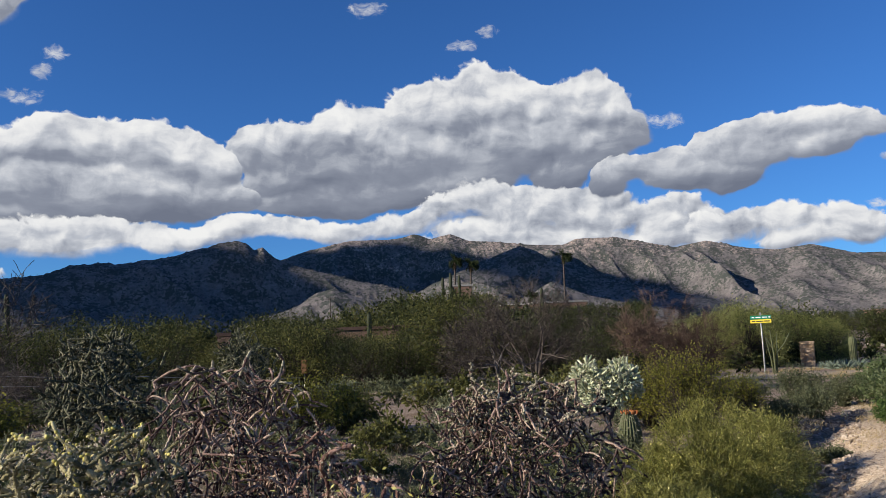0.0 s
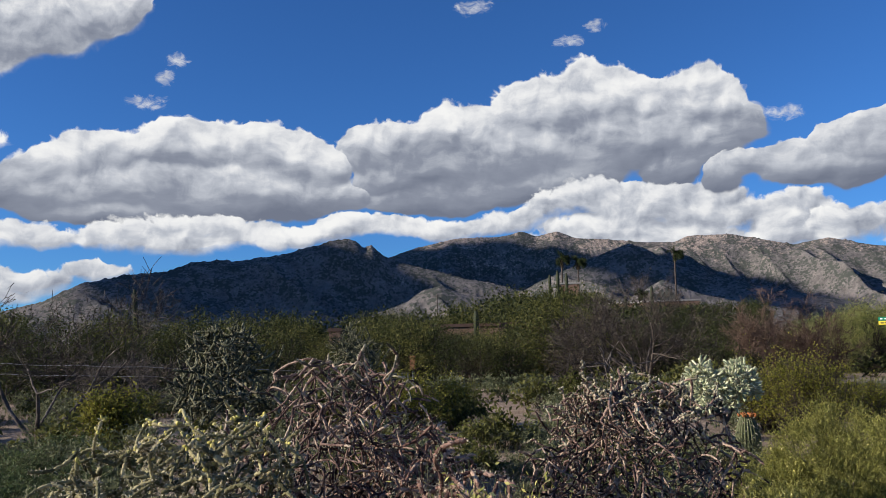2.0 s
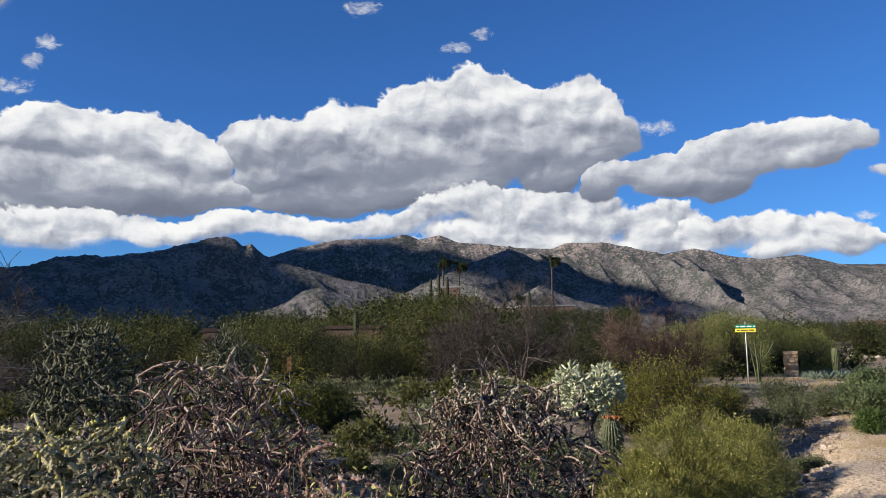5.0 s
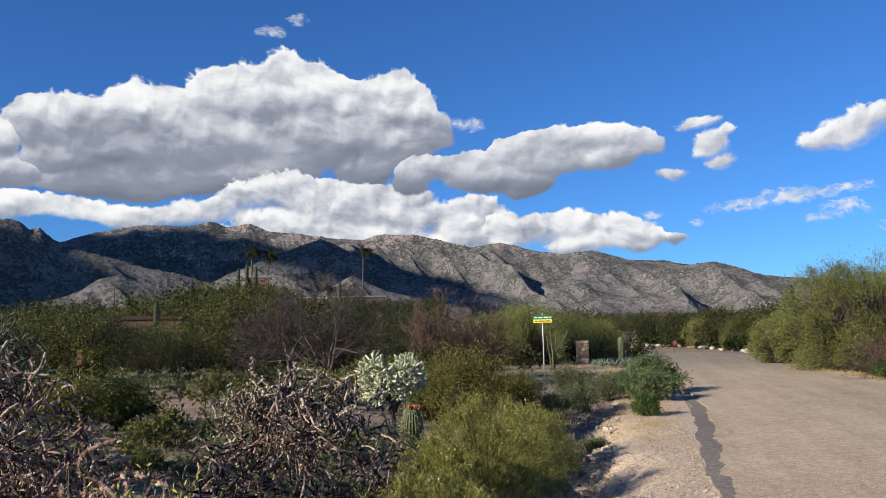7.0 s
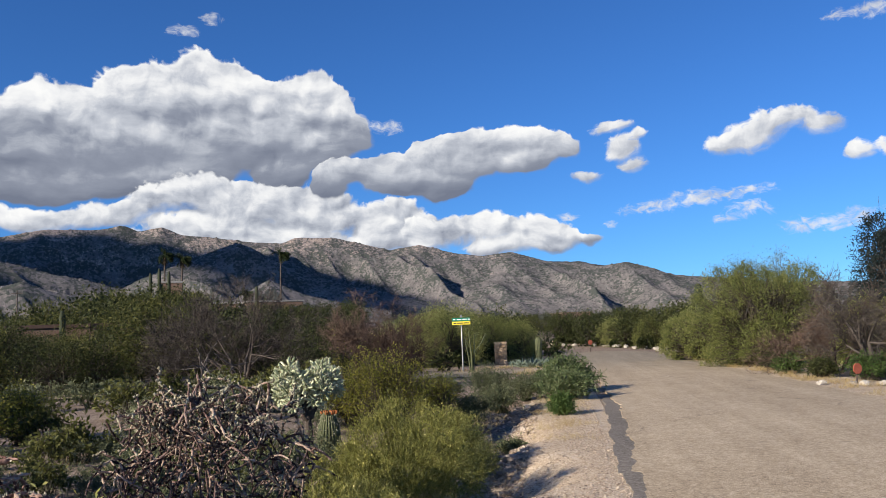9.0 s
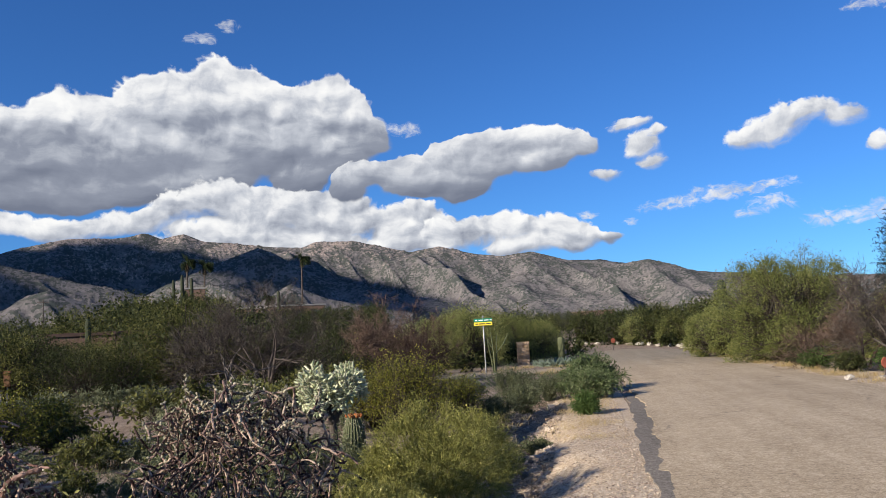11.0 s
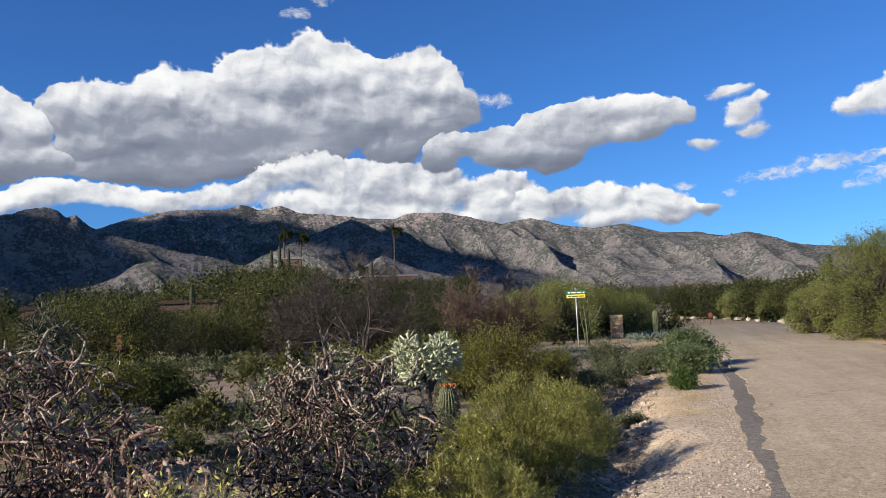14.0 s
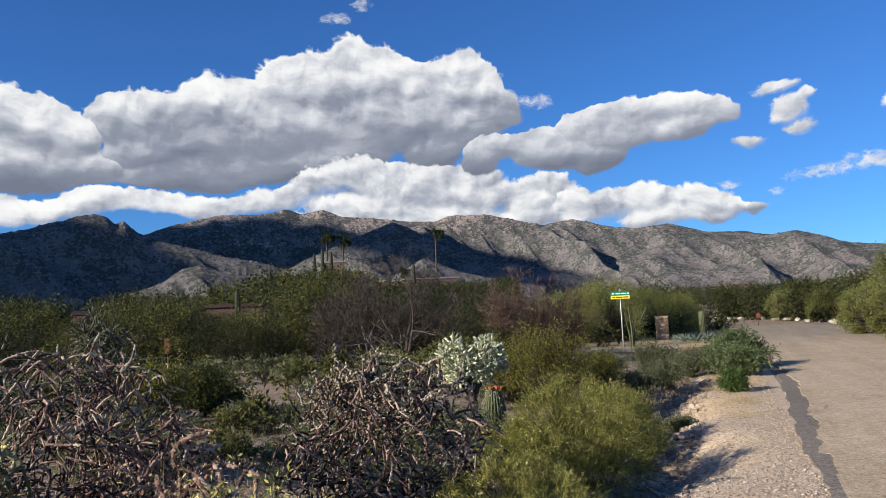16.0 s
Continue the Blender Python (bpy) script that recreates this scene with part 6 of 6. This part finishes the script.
house("house", -28.4, 190, 0, (7, 6, 0), 1.65 + 190 * math.tan(radians(1.4)), M_ADOBE, "distant low brown house above the trees", 2, M_ADOBE)


# ---- sign, pillar, fence and stones ----
def street_sign():
    x, y = 13.9, 36.3
    ob = thing("street_sign", x, y, "green and yellow street name sign on a steel post", "street sign", turn=-20)
    part("post", quads_mesh("post", *tubes([(0, 0, -0.3, 0, 0, 2.62, 0.035, 0.032)], 10, ((0, 1), (0.5, 1), (0.995, 1), (1, 0.1))), M_STEEL), ob, "galvanised steel post")
    part("cap", bm_mesh("cap", box_bm((0.09, 0.07, 0.09), (0, 0, 2.62), 0.012), M_STEEL), ob)
    for nm, z, mat, bar_mat, bars in (("green_blade", 2.455, M_SIGN_GREEN, M_SIGN_WHITE, ((-0.32, 0.09), (-0.1, 0.2), (0.16, 0.2), (0.36, 0.08))), ("yellow_blade", 2.285, M_SIGN_YELLOW, M_SIGN_DARK, ((-0.3, 0.12), (-0.05, 0.28), (0.25, 0.22)))):
        blade = part(nm, bm_mesh(nm, box_bm((0.86, 0.03, 0.155), (0, -0.05, z), 0.008), mat), ob)
        for bx, bw in bars:
            part("lettering_bar", bm_mesh("lettering_bar", box_bm((bw, 0.006, 0.045), (bx, -0.07, z), 0.0), bar_mat), blade)


def rock_bm(seed, size, at=(0, 0, 0)):
    bm = bmesh.new()
    made = bmesh.ops.create_icosphere(bm, subdivisions=2, radius=0.5)
    for v in made["verts"]:
        k = 0.75 + 0.5 * noise.noise(v.co * 2.2 + Vector((seed * 3.1, seed, 0)))
        v.co = Vector((v.co.x * size[0] * k + at[0], v.co.y * size[1] * k + at[1], v.co.z * size[2] * k + at[2]))
    return bm


def stone_pillar():
    x, y = polar(-23.55, 47.5)
    ob = thing("stone_pillar", x, y, "square tan stone gate pillar with mortar joints", "pillar", turn=-22)
    part("core", bm_mesh("core", box_bm((0.6, 0.6, 1.28), (0, 0, 0.6), 0.02), M_MORTAR), ob)
    r = random.Random(4)
    z = 0.0
    while z < 1.2:
        h = r.uniform(0.16, 0.26)
        h = min(h, 1.28 - z)
        for side in range(4):
            u = -0.33
            while u < 0.32:
                w = min(r.uniform(0.18, 0.36), 0.33 - u)
                if w > 0.05:
                    c, s = math.cos(side * math.pi / 2), math.sin(side * math.pi / 2)
                    bx, by = u + w / 2, -0.32
                    part("stone", bm_mesh("stone", box_bm((w - 0.02, 0.06, h - 0.02), (bx * c - by * s, bx * s + by * c, z + h / 2), 0.012, None, side * math.pi / 2), M_STONE), ob)
                u += w
        z += h
    part("cap", bm_mesh("cap", box_bm((0.74, 0.74, 0.07), (0, 0, 1.28), 0.02), M_STONE), ob)


def fence():
    ob = thing("wire_fence", 0, 0, "old wire fence with thin steel posts in the scrub", "fence", z=0.0)
    a, b = np.array(polar(9.4, 37.0)), np.array(polar(39.0, 33.0))
    for k in range(9):
        p = a + (b - a) * k / 8
        g = float(ground_z(*p))
        part("post", quads_mesh("post", *tubes([(p[0], p[1], g - 0.2, p[0], p[1], g + 0.9, 0.022, 0.022)], 6, ((0, 1), (0.98, 1), (1, 0.2))), M_BARK), ob)
    for z0, z1 in ((0.72, 1.72), (0.4, 1.35)):
        seg = []
        for k in range(48):
            s0, s1 = k / 48, (k + 1) / 48
            p0, p1 = a + (b - a) * s0, a + (b - a) * s1
            sag0, sag1 = (-0.04 * math.sin(math.pi * ((s * 8) % 1.0)) for s in (s0, s1))
            seg.append((*p0, z0 + (z1 - z0) * s0 + sag0, *p1, z0 + (z1 - z0) * s1 + sag1, 0.016, 0.016))
        part("wire", quads_mesh("wire", *tubes(seg, 4), M_WIRE), ob)


def marker_post(x, y, height, label, head, size=0.19):
    ob = thing("marker_post", x, y, label, "post")
    part("post", quads_mesh("post", *tubes([(0, 0, -0.2, 0, 0, height, 0.022, 0.022)], 8, ((0, 1), (0.99, 1), (1, 0.2))), M_BARK if head == "plate" else M_STEEL), ob)
    if head == "box":
        part("head", bm_mesh("head", box_bm((0.24, 0.2, 0.6), (0, 0, height + 0.25), 0.02), M_ORANGE_WOOD), ob, "orange-brown wooden head")
    else:
        bm = bmesh.new()
        bmesh.ops.create_cone(bm, cap_ends=True, segments=8, radius1=size, radius2=size, depth=0.03, matrix=Matrix.Translation((0, -0.05, height)) @ Matrix.Rotation(math.pi / 2, 4, "X") @ Matrix.Rotation(math.pi / 8, 4, "Z"))
        part("plate", bm_mesh("plate", bm, M_RUST), ob, "weathered red eight-sided plate")


def utility_pole(a, d, top):
    """A far wooden pole with one crossarm."""
    x, y = polar(a, d)
    h = 1.65 + d * math.tan(radians(top)) - float(ground_z(x, y))
    ob = thing("utility_pole", x, y, "weathered wooden utility pole with a crossarm", "utility pole")
    part("pole", quads_mesh("pole", *tubes([(0, 0, -0.4, 0, 0, h, 0.17, 0.12)], 8, ((0, 1), (0.995, 1), (1, 0.2))), M_BARK), ob)
    part("crossarm", bm_mesh("crossarm", box_bm((2.4, 0.14, 0.16), (0, -0.15, h - 0.7), 0.02), M_BARK), ob)


def pipe_rail(a0, a1, d, z):
    """A galvanised pipe rail on two posts."""
    p, q = np.array(polar(a0, d)), np.array(polar(a1, d))
    ob = thing("pipe_rail", 0, 0, "galvanised pipe rail on posts in the scrub", "rail", z=0.0)
    part("rail", quads_mesh("rail", *tubes([(*p, z, *q, z - 0.06, 0.035, 0.035)], 8, ((0, 0.2), (0.01, 1), (0.99, 1), (1, 0.2))), M_STEEL), ob)
    for e in (p + (q - p) * 0.04, q):
        part("post", quads_mesh("post", *tubes([(*e, float(ground_z(*e)) - 0.2, *e, z, 0.03, 0.03)], 8), M_STEEL), ob)


utility_pole(7.66, 210, 4.0)
pipe_rail(9.8, 12.3, 36.2, 1.65 + 36.2 * math.tan(radians(-1.45)))
street_sign()
stone_pillar()
fence()
marker_post(*polar(9.55, 36.0), 0.9, "steel post with an orange-brown wooden head", "box")
marker_post(*polar(-46.0, 25.0), 0.42, "low weathered red plate on a post", "plate", 0.15)
marker_post(*polar(-29.6, 68), 0.8, "small red plate on a post at the road's end", "plate", 0.2)

r = random.Random(9)
for k in range(24):
    x, y = (float(v) for v in road_xy(44 + k * 1.9 + r.uniform(-0.6, 0.6), ROAD_WIDTH + r.uniform(0.8, 1.6)))
    ob = new("rock", bm_mesh("rock", rock_bm(k, (r.uniform(0.5, 1.2), r.uniform(0.4, 0.7), r.uniform(0.4, 0.8))), M_PALE_ROCK))
    ob.location = (x, y, float(ground_z(x, y)) + 0.08)
    tagged(ob, "pale rounded rock bordering the bend", "rock", "border rocks")
for a, d, w in ((-44.0, 24.6, 0.36), (-45.8, 24.2, 0.3), (-46.4, 24.3, 0.34), (-47.4, 24.0, 0.32), (-48.6, 23.8, 0.34)):
    x, y = polar(a, d)
    ob = new("rock", bm_mesh("rock", rock_bm(int(-a * 10), (w, w * 0.7, w * 0.6)), M_PALE_ROCK))
    ob.location = (x, y, float(ground_z(x, y)) + 0.08)
    tagged(ob, "pale rough rock on the roadside", "rock", "border rocks")


def agave(x, y, seed, size):
    ob = thing("agave", x, y, "blue-green agave rosette by the pillar", "agave", "agaves")
    rng = np.random.default_rng(seed)
    ang = np.arange(26) * 2.4
    lift = np.linspace(0.15, 1.6, 26)
    way = np.stack([np.cos(ang), np.sin(ang), lift], 1)
    for k in range(26):
        w = way[k] / np.linalg.norm(way[k])
        p0, p1, p2 = w * 0.03, w * size * 0.5, w * size
        part("leaf", quads_mesh("leaf", *tubes([(*p0, *p1, size * 0.06, size * 0.08), (*p1, *p2, size * 0.08, 0.004)], 4), M_AGAVE, False), ob)


for k, (a, d, s) in enumerate(((-25.0, 43, 0.55), (-25.7, 42, 0.6), (-26.4, 43.5, 0.6), (-24.5, 44.5, 0.45))):
    agave(*polar(a, d), 300 + k, s)


def stones(name, count, s_range, a_range, size, mat, label, seed, dz=0.0):
    """Loose stones strewn along the road side, each a small faceted lump; too many to count."""
    r = np.random.default_rng(seed)
    s = r.uniform(*s_range, count)
    a = a_range[1] - (a_range[1] - a_range[0]) * r.uniform(0, 1, count) ** 1.25
    x, y = road_xy(s, a)
    z = ground_z(x, y) + np.where((a > -1.9) & (s > -16) & (s < 12), 0.014, 0.0) + dz
    k = size * r.uniform(0.4, 1.0, count) ** 2 + 0.004
    unit = np.array([(-1, -1, -0.6), (1, -1, -0.6), (1, 1, -0.6), (-1, 1, -0.6), (-0.7, -0.7, 0.7), (0.7, -0.7, 0.7), (0.7, 0.7, 0.7), (-0.7, 0.7, 0.7)])
    v = unit[None] * (1 + r.uniform(-0.35, 0.35, (count, 8, 3))) * k[:, None, None] * np.stack([r.uniform(0.7, 1.3, count), r.uniform(0.7, 1.3, count), r.uniform(0.45, 0.9, count)], 1)[:, None]
    ang = r.uniform(0, 6.28, count)
    c, sn = np.cos(ang)[:, None], np.sin(ang)[:, None]
    v = np.stack([v[..., 0] * c - v[..., 1] * sn + x[:, None], v[..., 0] * sn + v[..., 1] * c + y[:, None], v[..., 2] + z[:, None] + k[:, None] * 0.2], -1)
    f = np.array([(0, 1, 5, 4), (1, 2, 6, 5), (2, 3, 7, 6), (3, 0, 4, 7), (4, 5, 6, 7)])
    q = (f[None] + (np.arange(count) * 8)[:, None, None]).reshape(-1, 4)
    tagged(new(name, quads_mesh(name, v.reshape(-1, 3), q, mat, False)), label, "gravel", kind="stuff")


M_PEBBLE = surface("pebbles", [(0.2, (0.14, 0.10, 0.075)), (0.45, (0.29, 0.225, 0.165)), (0.6, (0.41, 0.33, 0.25)), (0.85, (0.60, 0.52, 0.43))], 20.0, 0.9, 0.3, 4, random_amount=0.42, island=True)
stones("gravel", 7000, (-9, 7), (-2.6, -0.3), 0.009, M_PEBBLE, "loose pale gravel on the shoulder", 1)
stones("gravel", 6000, (-9, 5), (-3.6, -1.5), 0.03, M_PEBBLE, "loose stones in the ditch", 2)
stones("gravel", 320, (-9, 5), (-3.4, -1.7), 0.08, M_PEBBLE, "larger loose stones in the ditch", 3)


def grass(name, count, places, size, mat, label, seed):
    """Tufts of dry or green blades, too many to count."""
    r = np.random.default_rng(seed)
    who = r.integers(0, len(places), count)
    p = np.array(places)[who] + np.concatenate([r.normal(0, 0.16, (count, 2)), np.zeros((count, 1))], 1)
    way = r.normal(0, 0.45, p.shape) + [0, 0, 1]
    way[:, 2] = np.abs(way[:, 2])
    tagged(new(name, quads_mesh(name, *blades(p, way, size, size * 0.05, seed, 0.15), mat, False)), label, "grass", kind="stuff")


def tufts(n, s_range, a_range, seed):
    r = np.random.default_rng(seed)
    x, y = road_xy(r.uniform(*s_range, n), r.uniform(*a_range, n))
    return np.stack([x, y, np.maximum(ground_z(x, y), 0.0)], 1)


grass("dry_grass", 9000, tufts(130, (0, 40), (ROAD_WIDTH + 0.1, ROAD_WIDTH + 1.3), 5), 0.17, M_STRAW, "dry straw-coloured grass along the road", 6)
grass("dry_grass", 3000, tufts(50, (-3, 6), (-1.5, -0.5), 7), 0.1, M_STRAW, "short dry grass at the edge of the asphalt", 8)
grass("dry_grass", 2200, tufts(40, (18, 26), (-5.5, -0.3), 9), 0.2, M_STRAW, "dry grass beside the side street", 10)


def open_ground(n, az_range, d_range, seed):
    """Places on the open soil among the cacti."""
    r = np.random.default_rng(seed)
    a, d = np.radians(r.uniform(*az_range, n)), r.uniform(*d_range, n)
    x, y = -np.sin(a) * d, np.cos(a) * d
    return np.stack([x, y, ground_z(x, y)], 1)


grass("dry_grass", 7000, open_ground(220, (-12, 42), (4.6, 13), 21), 0.13, M_STRAW, "sparse dry grass among the cacti", 22)
grass("green_grass", 9000, open_ground(260, (-12, 44), (4.6, 14), 23), 0.15, M_SAGE, "low grey-green weeds among the cacti", 24)
grass("dry_grass", 3500, tufts(70, (-9, 6), (-3.6, -2.2), 25), 0.12, M_STRAW, "dry grass along the ditch", 26)
